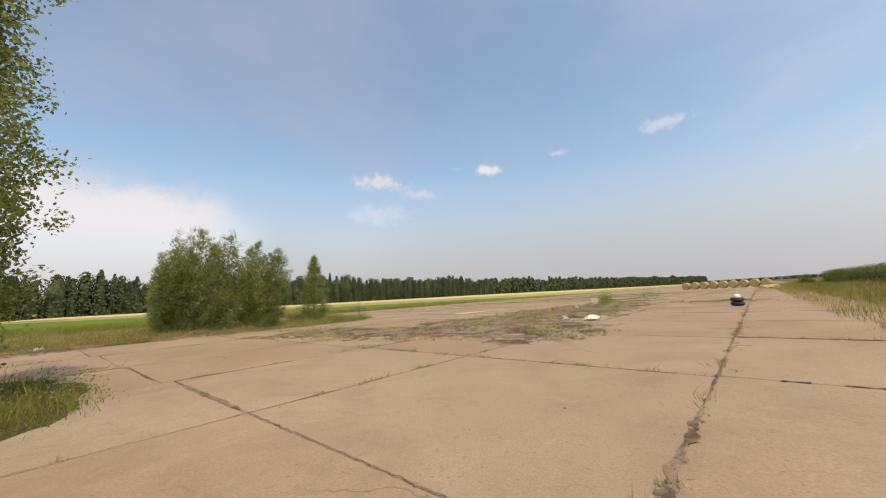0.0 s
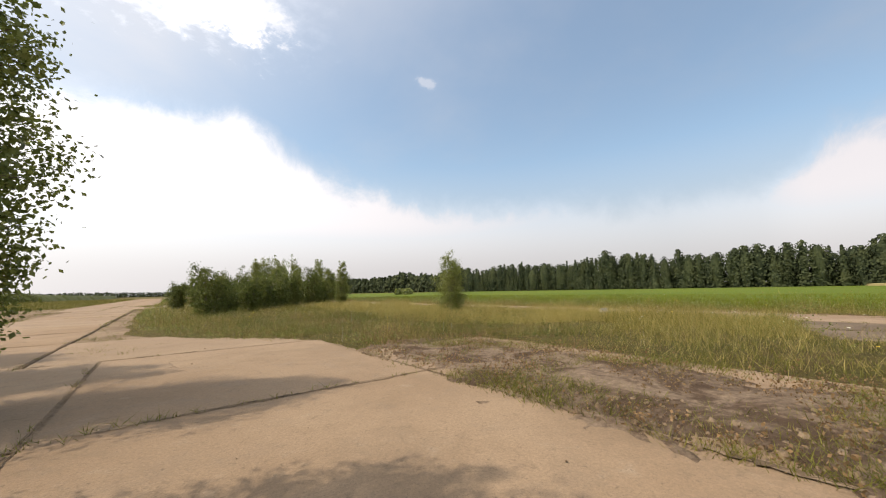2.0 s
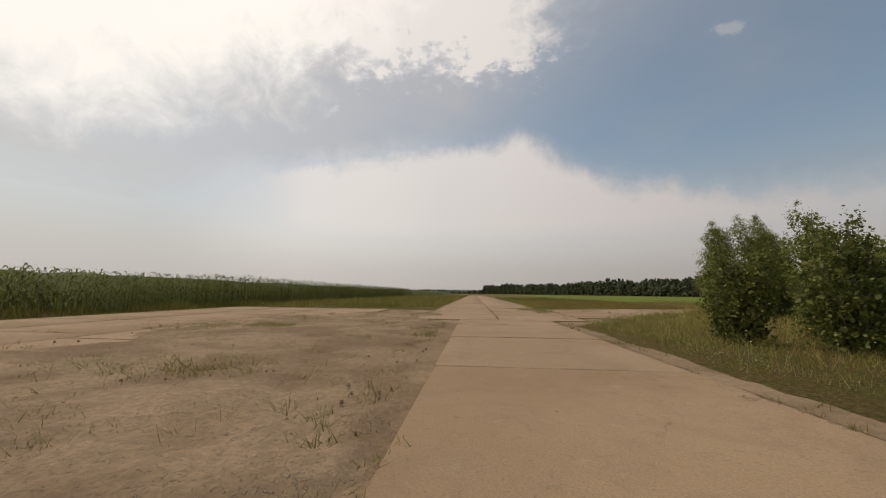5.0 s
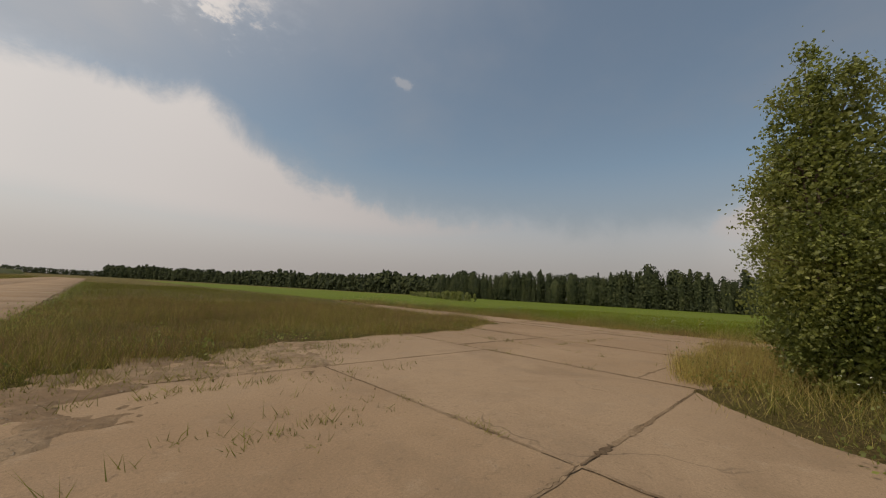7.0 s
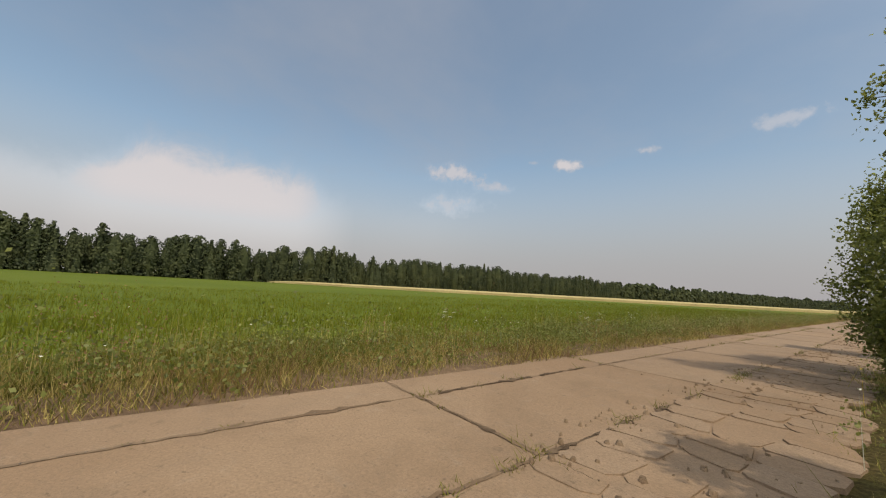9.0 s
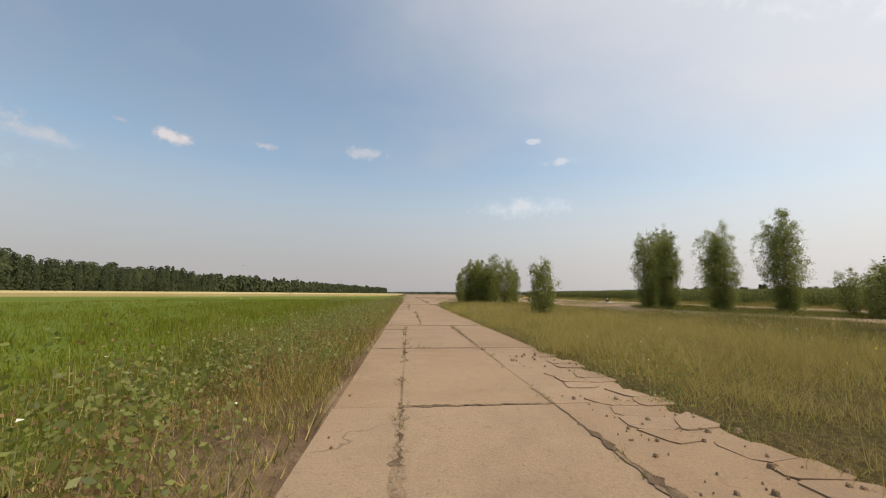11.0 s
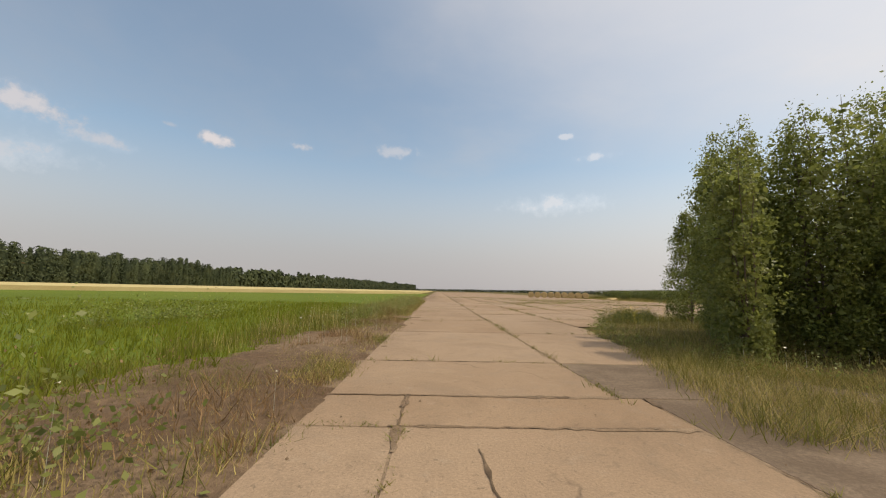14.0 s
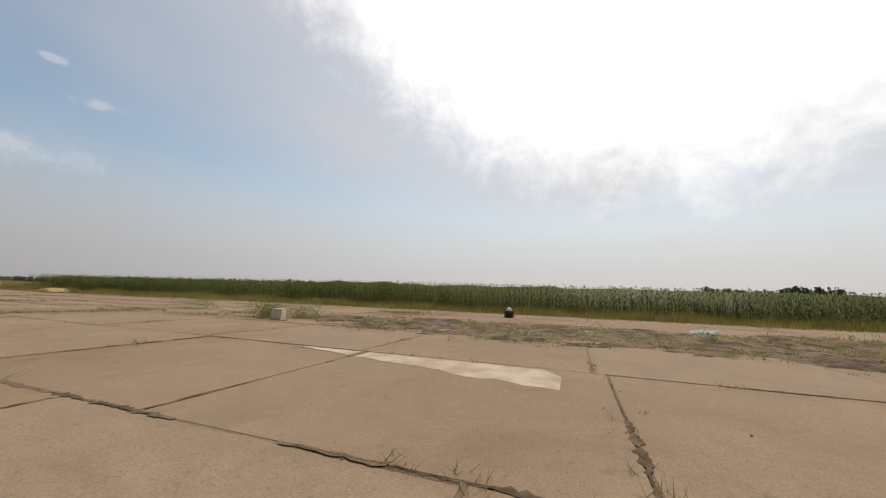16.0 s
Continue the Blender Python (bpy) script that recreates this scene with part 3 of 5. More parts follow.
def slab_mesh(wide, deep, seed, mat):
    """One concrete slab with broken, rounded edges; its top lies at z = 0."""
    g = np.random.default_rng(seed)
    bm = bmesh.new()
    a, b = wide / 2 - 0.006, deep / 2 - 0.006
    outline = []
    for (x0, y0), (x1, y1) in zip([(-a, -b), (a, -b), (a, b), (-a, b)], [(a, -b), (a, b), (-a, b), (-a, -b)]):
        for f in (0.0, 0.3, 0.68):
            dent = 0.0 if f else g.uniform(0.0, 0.024)
            px, py = x0 + (x1 - x0) * f, y0 + (y1 - y0) * f
            k = 1 - dent / 2 - (g.uniform(0, 0.006) if f else 0)
            outline.append((px * k, py * k))
    top = [bm.verts.new((x * 0.9965, y * 0.9965, 0.0)) for x, y in outline]
    rim = [bm.verts.new((x, y, -0.010)) for x, y in outline]
    foot = [bm.verts.new((x, y, -0.16)) for x, y in outline]
    bm.faces.new(top)
    for up, down in ((top, rim), (rim, foot)):
        for i in range(len(up)):
            j = (i + 1) % len(up)
            bm.faces.new((down[i], down[j], up[j], up[i]))
    bmesh.ops.recalc_face_normals(bm, faces=bm.faces[:])
    me = bpy.data.meshes.new("slab")
    bm.to_mesh(me)
    bm.free()
    me.materials.append(mat)
    return me


runway = tagged(new("runway"), "old airfield of cracked pale concrete slabs with weeds in the joints", "concrete", kind="structure")
slab_kinds, slab_rest, spots_near = {}, [], 0
SLABS = []
for west, east, south, north, anchor, length in COLUMNS:
    first = anchor - math.ceil((anchor - south) / length) * length
    y, rest = first, None
    while y < north - 0.4:
        lo, hi = max(y, south), min(y + length, north)
        y += length
        if hi - lo < 0.72:
            rest = lo if lo == south else None
            continue
        if rest is not None:
            lo, rest = rest, None
        if north - hi < 0.72:
            hi = north
        cx, cy = (west + east) / 2, (lo + hi) / 2
        corners = np.array([(cx + a * (east - west) * 0.42, cy + b * (hi - lo) * 0.42) for a in (-1, 1) for b in (-1, 1)])
        if inside(corners[:, 0], corners[:, 1], C_ISLE).all():
            continue
        SLABS.append((cx, cy, east - west, hi - lo))
for i, (cx, cy, wide, deep) in enumerate(SLABS):
    lift = rng.uniform(-0.007, 0.003)
    tilt = (rng.normal(0, 0.0009), rng.normal(0, 0.0009))
    near = -72 < cy < 44 and spots_near < 300 and not (cx > 0.5 and cy < -20)
    old = -33.9 < cx < -28.3 and -5.6 < cy < 4.5
    key = (round(wide, 2), round(deep, 2), i % 2, old)
    if near:
        if key not in slab_kinds:
            slab_kinds[key] = slab_mesh(wide, deep, i, OLD_SLAB if old else CONCRETE)
        ob = new("slab", slab_kinds[key])
        ob.parent, ob.location, ob.rotation_euler = runway, (cx, cy, lift), (tilt[0], tilt[1], 0)
        spots_near += 1
    else:
        slab_rest.append((cx, cy, wide / 2 - 0.03, deep / 2 - 0.03, lift))
v, t = [], []
for cx, cy, a, b, lift in slab_rest:
    k = len(v)
    for z, s in ((lift - 0.15, 1.0), (lift - 0.018, 1.0), (lift, 0.99)):
        v += [(cx - a * s, cy - b * s, z), (cx + a * s, cy - b * s, z), (cx + a * s, cy + b * s, z), (cx - a * s, cy + b * s, z)]
    for base in (0, 4):
        for i in range(4):
            j = (i + 1) % 4
            t += [(k + base + i, k + base + j, k + base + 4 + j), (k + base + i, k + base + 4 + j, k + base + 4 + i)]
    t += [(k + 8, k + 9, k + 10), (k + 8, k + 10, k + 11)]
tagged(part("slabs", tri_mesh("slabs", v, t, CONCRETE), runway), kind="stuff")


def ragged_strip(segments, seed, name, label, mat, wide=(0.02, 0.13), gap=0.35, z=0.005, step=0.11):
    """Soil and moss that has grown out of joints: thin uneven ribbons with breaks."""
    g = np.random.default_rng(seed)
    v, t = [], []
    for (x0, y0), (x1, y1) in segments:
        n = max(3, int(math.hypot(x1 - x0, y1 - y0) / step))
        dx, dy = (x1 - x0) / n, (y1 - y0) / n
        ln = math.hypot(dx, dy)
        nx, ny = -dy / ln, dx / ln
        grow, on, prev = 0.5, g.random() > gap, None
        for i in range(n + 1):
            if g.random() < 0.05:
                on = g.random() > gap
            grow = min(1.0, max(0.0, grow + g.normal(0, 0.16)))
            if not on:
                prev = None
                continue
            w0, w1 = (wide[0] + (wide[1] - wide[0]) * grow ** 4 * g.uniform(0.2, 1.6) for side in range(2))
            off = g.normal(0, 0.010)
            px, py = x0 + dx * i, y0 + dy * i
            k = len(v)
            v += [(px + nx * (w0 + off), py + ny * (w0 + off), z), (px - nx * (w1 - off), py - ny * (w1 - off), z), (px + nx * off, py + ny * off, z + 0.003)]
            if prev is not None:
                t += [(prev, prev + 2, k + 2), (prev, k + 2, k), (prev + 2, prev + 1, k + 1), (prev + 2, k + 1, k + 2)]
            prev = k
    return tagged(part(name, tri_mesh(name, v, t, mat), runway, label), kind="stuff")


long_joints, cross_joints = [], []  # the outer rim of the western road is no joint
for cx, cy, wide, deep in SLABS:
    if -76 < cy < 80 and not inside(np.array([cx - wide / 2]), np.array([cy]), C_ISLE)[0]:
        if cx - wide / 2 > -37.6:
            long_joints.append(((cx - wide / 2, cy - deep / 2), (cx - wide / 2, cy + deep / 2)))
        cross_joints.append(((cx - wide / 2, cy - deep / 2), (cx + wide / 2, cy - deep / 2)))
ragged_strip(long_joints + cross_joints, 2, "joint_filling", "brown soil packed in the joints", BED, (0.035, 0.04), -1.0, -0.009, 1.2)
north_joints = [j for j in long_joints + cross_joints[::2] if j[0][1] > 6]
ragged_strip(north_joints, 6, "joint_soil", "brown soil and moss grown over the joints", JOINT, (0.005, 0.05), 0.40, step=0.05)
ragged_strip(long_joints, 3, "joint_soil", "dark soil and moss in the joints", JOINT, (0.004, 0.045), 0.42, step=0.045)
ragged_strip(cross_joints, 4, "joint_soil", "dark soil and moss in the joints", JOINT, (0.004, 0.036), 0.50, step=0.045)
ragged_strip([((-14.73, -50.0), (-14.73, -13.0))], 10, "joint_dust", "pale dust blown along the rim of the lane", BED, (0.03, 0.09), 0.25, 0.0035, 0.09)
ragged_strip(long_joints + cross_joints, 9, "joint_dust", "pale dust blown into the joints", BED, (0.020, 0.06), 0.52, 0.003, 0.09)


CRACKS = [  # broken lines across the slabs of the western road
    [(-36.05, 1.73), (-35.97, 0.31), (-35.93, -0.44), (-35.73, -1.01), (-35.63, -1.36)], [(-36.77, -0.16), (-36.52, -0.98), (-36.41, -1.37), (-36.32, -1.64), (-36.42, -2.25)],
    [(-37.08, 0.67), (-36.65, 0.71), (-36.32, 0.68), (-35.85, 0.72)], [(-36.15, -1.63), (-35.96, -1.52)], [(-34.74, -1.96), (-33.93, -1.75)]]
ragged_strip([seg for line in CRACKS for seg in zip(line[:-1], line[1:])], 8, "crack_soil", "dark earth in the cracks of the slabs", JOINT, (0.006, 0.05), 0.12)


def fragments(x0, x1, y0, y1, cell, seed, skip=0.10):
    """Broken-up concrete: irregular lumps with gaps between them."""
    g = np.random.default_rng(seed)
    nx, ny = int((x1 - x0) / cell), int((y1 - y0) / cell)
    jx, jy = g.uniform(-0.30, 0.30, (nx + 1, ny + 1)) * cell, g.uniform(-0.30, 0.30, (nx + 1, ny + 1)) * cell
    for i in range(nx):
        for j in range(ny):
            if g.random() < skip:
                continue
            pts = [Vector((x0 + (x1 - x0) * a / nx + jx[a, b], y0 + (y1 - y0) * b / ny + jy[a, b], 0)) for a, b in ((i, j), (i + 1, j), (i + 1, j + 1), (i, j + 1))]
            mid = sum(pts, Vector()) / 4
            bm = bmesh.new()
            outline = []
            for k in range(4):
                p, q = pts[k], pts[(k + 1) % 4]
                outline += [p.lerp(q, g.uniform(0.08, 0.22)), p.lerp(q, g.uniform(0.74, 0.90))]
            shrink = g.uniform(0.955, 0.992)
            high = 0.005 + g.uniform(0.0, 0.010)
            top = [bm.verts.new((p - mid) * shrink * 0.98 + Vector((0, 0, high + g.normal(0, 0.002)))) for p in outline]
            foot = [bm.verts.new((p - mid) * shrink + Vector((0, 0, -0.03))) for p in outline]
            bm.faces.new(top)
            for k in range(8):
                bm.faces.new((foot[k], foot[(k + 1) % 8], top[(k + 1) % 8], top[k]))
            bmesh.ops.recalc_face_normals(bm, faces=bm.faces[:])
            ob = part("fragment", bm, runway, mat=CONCRETE)
            ob.location = mid


fragments(-35.2, -33.7, -56.0, -41.0, 0.40, 33, 0.06)
fragments(-34.7, -33.8, -41.0, -31.0, 0.34, 34, 0.45)


def loose_stones(name, poly, count, label, mat, seed, size=0.05):
    """Many small angular stones and concrete crumbs."""
    g = np.random.default_rng(seed)
    px, py = scatter(poly, count, 0.3, 0.9, seed)
    v, t = [], []
    for x, y in zip(px, py):
        r = size * (0.35 + 1.3 * g.random() ** 3)
        k = len(v)
        n = 5
        v += [(x + math.cos(a) * r * g.uniform(0.7, 1.3), y + math.sin(a) * r * g.uniform(0.7, 1.3), -0.02) for a in (j * math.tau / n for j in range(n))]
        v += [(x + math.cos(a) * r * g.uniform(0.4, 0.8), y + math.sin(a) * r * g.uniform(0.4, 0.8), 0.01 + r * g.uniform(0.3, 0.9)) for a in (j * math.tau / n for j in range(n))]
        for j in range(n):
            m = (j + 1) % n
            t += [(k + j, k + m, k + n + m), (k + j, k + n + m, k + n + j)]
        t += [(k + n, k + n + 1, k + n + 2), (k + n, k + n + 2, k + n + 3), (k + n, k + n + 3, k + n + 4)]
    return tagged(new(name, tri_mesh(name, v, t, mat)), label, "stones", kind="stuff")


loose_stones("rubble", [(-20.0, -10.2), (-23.4, -10.2), (-23.6, -6), (-22.9, 1), (-20.0, 4)], 1500, "crumbled concrete strewn over the dark soil", BED, 41, 0.032)
loose_stones("rubble", STRIP, 700, "clods and crumbs of concrete in the churned soil", BED, 42, 0.05)
loose_stones("rubble", GRAVEL, 1200, "coarse gravel and concrete crumbs between the lanes", BED, 43, 0.026)
loose_stones("rubble", [(-35.6, -56), (-33.7, -56), (-33.7, -31), (-34.9, -31)], 700, "crumbs of broken concrete at the road edge", BED, 44, 0.025)


def ragged_patch(name, cx, cy, wide, deep, mat, label, seed, z=0.0065):
    """A thin flat patch with an uneven outline lying on the slabs."""
    g = np.random.default_rng(seed)
    bm = bmesh.new()
    ring = []
    for k in range(40):
        a = k * math.tau / 40
        r = 1 + 0.18 * math.sin(3 * a + seed) + 0.12 * math.sin(7 * a + 2 * seed) + g.normal(0, 0.06)
        c, d = math.cos(a), math.sin(a)
        square = 1 / max(abs(c), abs(d)) ** 0.6
        ring.append(bm.verts.new((cx + c * wide / 2 * r * square, cy + d * deep / 2 * r * square, z)))
    bm.faces.new(ring)
    bmesh.ops.triangulate(bm, faces=bm.faces[:])
    return tagged(part(name, bm, runway, label, mat), kind="stuff")


ragged_patch("damp_stain", -36.86, -6.2, 0.20, 1.3, DAMP, "dark damp stain along the joint", 2)
ragged_patch("damp_stain", -36.95, -8.0, 0.42, 0.22, DAMP, "dark damp stain along the joint", 5)
ragged_patch("damp_stain", -36.80, -3.6, 0.12, 1.1, JOINT, "dark damp stain along the joint", 4)
ragged_patch("damp_stain", -36.40, -14.9, 0.5, 0.16, JOINT, "dark damp stain at the crossing of two joints", 7)
ragged_patch("damp_stain", -36.55, -14.2, 0.3, 0.14, JOINT, "dark damp stain beside the joint", 9)
ragged_patch("damp_stain", -35.2, -15.0, 0.7, 0.10, JOINT, "dark damp stain along the cross joint", 11)


def pale_screed(x, y0, y1, wide0, wide1, label, seed):
    """A thin wash of pale screed west of a joint, narrowing northwards."""
    g = np.random.default_rng(seed)
    bm = bmesh.new()
    rows = [(bm.verts.new((x - g.uniform(0, 0.05), y, 0.0065)), bm.verts.new((x - (wide0 + (wide1 - wide0) * f) * g.uniform(0.88, 1.08), y, 0.0065)))
            for f, y in ((k / 16, y0 + (y1 - y0) * k / 16) for k in range(17))]
    for (a, b), (c, d) in zip(rows, rows[1:]):
        bm.faces.new((a, c, d, b))
    bmesh.ops.recalc_face_normals(bm, faces=bm.faces[:])
    return tagged(part("pale_screed", bm, runway, label, PALE), kind="stuff")


pale_screed(-15.88, 20.4, 24.2, 1.45, 0.55, "pale screed along the slab edge", 6)
pale_screed(-15.88, 24.4, 26.0, 0.48, 0.12, "narrow tip of the pale screed", 8)
gp = np.random.default_rng(15)
pv, pt = [], []
for k in range(3800):
    cx, cy, wide, deep = SLABS[gp.integers(len(SLABS))]
    if not -80 < cy < 60:
        continue
    if gp.random() < 0.55:
        px, py = cx - wide / 2 + gp.normal(0, 0.15), cy + gp.uniform(-0.5, 0.5) * deep
    else:
        px, py = cx + gp.uniform(-0.5, 0.5) * wide, cy + gp.uniform(-0.5, 0.5) * deep
    r = 0.006 + 0.016 * gp.random() ** 3
    b = len(pv)
    pv += [(px + math.cos(a) * r * gp.uniform(0.7, 1.3), py + math.sin(a) * r * gp.uniform(0.7, 1.3), 0.0) for a in (0, 1.57, 3.14, 4.71)] + [(px, py, r * gp.uniform(0.6, 1.2))]
    pt += [(b, b + 1, b + 4), (b + 1, b + 2, b + 4), (b + 2, b + 3, b + 4), (b + 3, b, b + 4)]
tagged(new("pebbles", tri_mesh("pebbles", pv, pt, SOIL)), "small clods and stones strewn over the slabs", "stones", kind="stuff")

# ---- grass, weeds and crops ----
EDGE = [(-20.0, -10.2), (-21.0, -10.9), (-23.4, -10.2), (-23.6, -6), (-22.9, 1), (-21.6, 8), (-20.0, 9)]
WEST_VERGE = [(-41.6, -95), (-37.9, -95), (-37.9, 40), (-41.4, 60)]
DIRT = [(-41.0, 1.6), (-37.6, 1.6), (-37.6, 15.5), (-38.6, 17), (-39.6, 13), (-40.4, 6)]
grass("verge_grass", scatter(WEST_VERGE, 36000, seed=21, keep_out=(DIRT,)), GRASS, "tall uncut grass along the edge of the field", 0.20, 0.62, 0.011, 4, 0.11, 0.45, seed=22)
grass("verge_dry_grass", scatter([(-39.6, -95), (-37.9, -95), (-37.9, 40), (-39.4, 60)], 16000, 0.12, 0.8, seed=23, keep_out=(DIRT,)), DRY, "brown dry grass at the edge of the concrete road", 0.15, 0.55, 0.012, 4, 0.10, 0.42, seed=24)
grass("verge_rusty_grass", scatter([(-39.4, -95), (-37.9, -95), (-37.9, 40), (-39.4, 60)], 6500, 0.5, 0.6, seed=123), RUST, "rust-brown dead grass and dock at the edge of the road", 0.12, 0.50, 0.016, 5, 0.10, 0.45, seed=124)
grass("verge_stalks", scatter([(-41.2, -95), (-38.4, -95), (-38.4, 40), (-41.0, 60)], 5200, 0.3, 0.5, seed=125, keep_out=(DIRT,)), DRY, "pale seed stalks standing above the verge", 0.75, 1.15, 0.011, 2, 0.10, 0.16, seed=126)
for poly, n, seed in (([(-47, -84), (-39.9, -84), (-39.9, 30), (-47, 30)], 24000, 25), ([(-58, -84), (-47, -84), (-47, 30), (-58, 30)], 15000, 125), ([(-78, -84), (-58, -84), (-58, 30), (-78, 30)], 9000, 127)):
    grass("crop_plants", scatter(poly, n, seed=seed), BLADE, "dense green blades of the young crop", 0.26, 0.44, 0.028, 3, 0.12, 0.28, -0.03, seed=seed + 1)
grass("island_grass", scatter(A_ISLE, 38000, 0.12, 0.55, seed=27, keep_out=(EDGE,)), GRASS, "tall meadow grass on the strip between the concrete lanes", 0.18, 0.70, 0.010, 4, 0.14, 0.55, seed=28, border=A_ISLE)
grass("island_dry_grass", scatter(A_ISLE, 27000, 0.22, 0.35, seed=29, keep_out=(EDGE,)), DRY, "yellow dry grass stalks on the strip between the lanes", 0.20, 0.80, 0.008, 4, 0.14, 0.5, seed=30, border=A_ISLE)
GOLDEN = [(-33.9, -41), (-33.9, -9), (-29, -9.5), (-25, -13), (-25, -20), (-27, -36)]
grass("golden_grass", scatter(GOLDEN, 20000, 0.08, 0.3, seed=47), GOLD, "golden ripe grass standing along the road", 0.30, 0.90, 0.0062, 6, 0.14, 0.45, seed=48, border=A_ISLE)
LUSH = [(-17.9, -16.6), (-16.6, -20), (-16.3, -27), (-22, -27), (-29, -17), (-25, -8), (-20.8, -9), (-20.8, -12.8)]
grass("rusty_meadow_grass", scatter(LUSH, 3600, 0.5, 1.3, seed=143, keep_out=(EDGE,)), RUST, "rust-brown dead stalks in patches of the meadow", 0.20, 0.62, 0.008, 5, 0.13, 0.5, seed=144)
grass("lush_grass", scatter(LUSH, 3200, 0.55, 0.7, seed=145, keep_out=(EDGE,)), LEAF_DARK, "dark green lush grass in patches of the meadow", 0.20, 0.60, 0.010, 5, 0.13, 0.5, seed=146)
CLUMP_FOOT = [(-31.7, 8.4), (-32.6, 5.0), (-33.4, 2.0), (-32.2, 1.7), (-30.3, 2.7), (-28.5, 2.9), (-28.4, 4.4), (-30.6, 4.6), (-31.4, 7.0)]
OVERGROWN = [(-33.3, -1.4), (-32.6, -1.55), (-31.9, -1.1), (-29.0, 0.4), (-28.2, 2.6), (-29.9, 1.6), (-31.4, 0.7), (-32.4, -0.2)]
for poly, seed in ((CLUMP_FOOT, 151), (OVERGROWN, 154)):
    grass("tall_dry_grass", scatter(poly, 1100, 0.15, 2.0, seed=seed), DRY, "tall straw-coloured grass at the foot of the birch clump", 0.20, 0.62, 0.007, 8, 0.14, 0.5, seed=seed + 1)
    grass("tall_green_grass", scatter(poly, 1200, 0.1, 1.6, seed=seed + 2), GRASS, "rank olive grass grown over the broken slab edges", 0.20, 0.62, 0.008, 8, 0.14, 0.55, seed=seed + 20)
grass("birch_isle_grass", scatter(C_ISLE, 13000, 0.0, 0.6, seed=31), GRASS, "rank green grass under the birches", 0.22, 0.65, 0.015, 5, 0.12, 0.40, seed=32, border=C_ISLE)
SOUTH_ISLE = [(-15.9, -62.2), (-21, -65.4), (-28, -66.2), (-33.4, -69), (-33.4, -140), (-17.0, -140), (-16.8, -80)]
SLAB_RIM = [(-33.8, -10.5), (-33.8, -5.9), (-31.2, -5.2), (-28.9, -4.7), (-27.9, -4.4), (-27.2, -8.0), (-29.5, -10.5)]
grass("rim_grass", scatter(SLAB_RIM, 1700, 0.15, 0.6, seed=275), GRASS, "tall grass at the rim of the old slabs", 0.35, 0.80, 0.008, 6, 0.11, 0.4, seed=276)
grass("rim_dry_grass", scatter(SLAB_RIM, 2300, 0.15, 0.6, seed=277), GOLD, "tall golden grass at the rim of the old slabs", 0.40, 0.90, 0.006, 6, 0.11, 0.35, seed=278)
BIRCH_TIP = [(-33.3, -56.6), (-32.5, -58.1), (-31.1, -59.1), (-28.5, -59.6), (-25.2, -58.8), (-25.6, -57.6), (-30.6, -57.4), (-32.4, -54.6)]
grass("tip_dry_grass", scatter(BIRCH_TIP, 2600, 0.15, 0.8, seed=271), GOLD, "tall golden grass at the foot of the birches", 0.30, 0.80, 0.006, 6, 0.10, 0.35, seed=272)
grass("tip_rusty_grass", scatter(BIRCH_TIP, 1000, 0.3, 0.8, seed=273), RUST, "rust-brown seed stalks at the foot of the birches", 0.35, 0.85, 0.006, 5, 0.10, 0.30, seed=274)
SOUTH_NEAR = [(-15.9, -62.2), (-21, -65.4), (-28, -66.2), (-33.4, -69), (-33.4, -82), (-16.8, -82)]
SOUTH_FAR = [(-16.8, -82), (-33.4, -82), (-33.4, -140), (-17.0, -140)]
grass("south_grass", scatter(SOUTH_NEAR, 15000, 0.10, 0.5, seed=33), GRASS, "tall meadow grass south of the crossing", 0.25, 0.70, 0.008, 5, 0.12, 0.40, seed=34, border=SOUTH_NEAR)
grass("south_dry_grass", scatter(SOUTH_NEAR, 14000, 0.20, 0.4, seed=35), GOLD, "yellow dry grass south of the crossing", 0.25, 0.70, 0.006, 4, 0.12, 0.40, seed=36, border=SOUTH_NEAR)
grass("south_rusty_grass", scatter(SOUTH_NEAR, 12000, 0.30, 0.5, seed=235), RUST, "rust-red seed heads over the southern meadow", 0.40, 0.82, 0.007, 4, 0.12, 0.30, seed=236, border=SOUTH_NEAR)
grass("south_far_grass", scatter(SOUTH_FAR, 8000, 0.1, 0.4, seed=133), GRASS, "meadow grass further down the southern island", 0.25, 0.70, 0.018, 4, 0.14, 0.30, seed=134)
grass("verge_short_grass", scatter([(-39.0, -75), (-37.85, -75), (-37.85, 20), (-39.0, 20)], 8000, 0.1, 1.1, seed=237), DRY, "short dusty dry grass on the rim of the road", 0.06, 0.28, 0.010, 5, 0.09, 0.6, seed=238)
EAST = [(1.8, 12), (4.2, -15), (8.2, -15), (8.4, -70), (10.6, -70), (10.6, 120), (0.5, 120), (1.5, 40)]
grass("east_verge_grass", scatter(EAST, 13000, 0.1, 0.4, seed=37), GRASS, "rough grass bank in front of the maize", 0.15, 0.50, 0.018, 4, 0.14, 0.3, seed=38)
BANK_EDGE = [(5.6, -15), (8.6, -16), (8.6, -70), (10.2, -70), (10.2, 104), (4.0, 104), (3.0, 60), (3.6, 5)]
grass("bank_grass", scatter(BANK_EDGE, 23000, 0.05, 0.4, seed=137), GRASS, "rank olive grass along the foot of the maize", 0.45, 1.0, 0.020, 4, 0.16, 0.35, seed=138)
grass("bank_dry_grass", scatter(BANK_EDGE, 9000, 0.35, 0.3, seed=139), DRY, "brown seeding grass among the rank bank", 0.45, 0.95, 0.018, 4, 0.16, 0.3, seed=140)
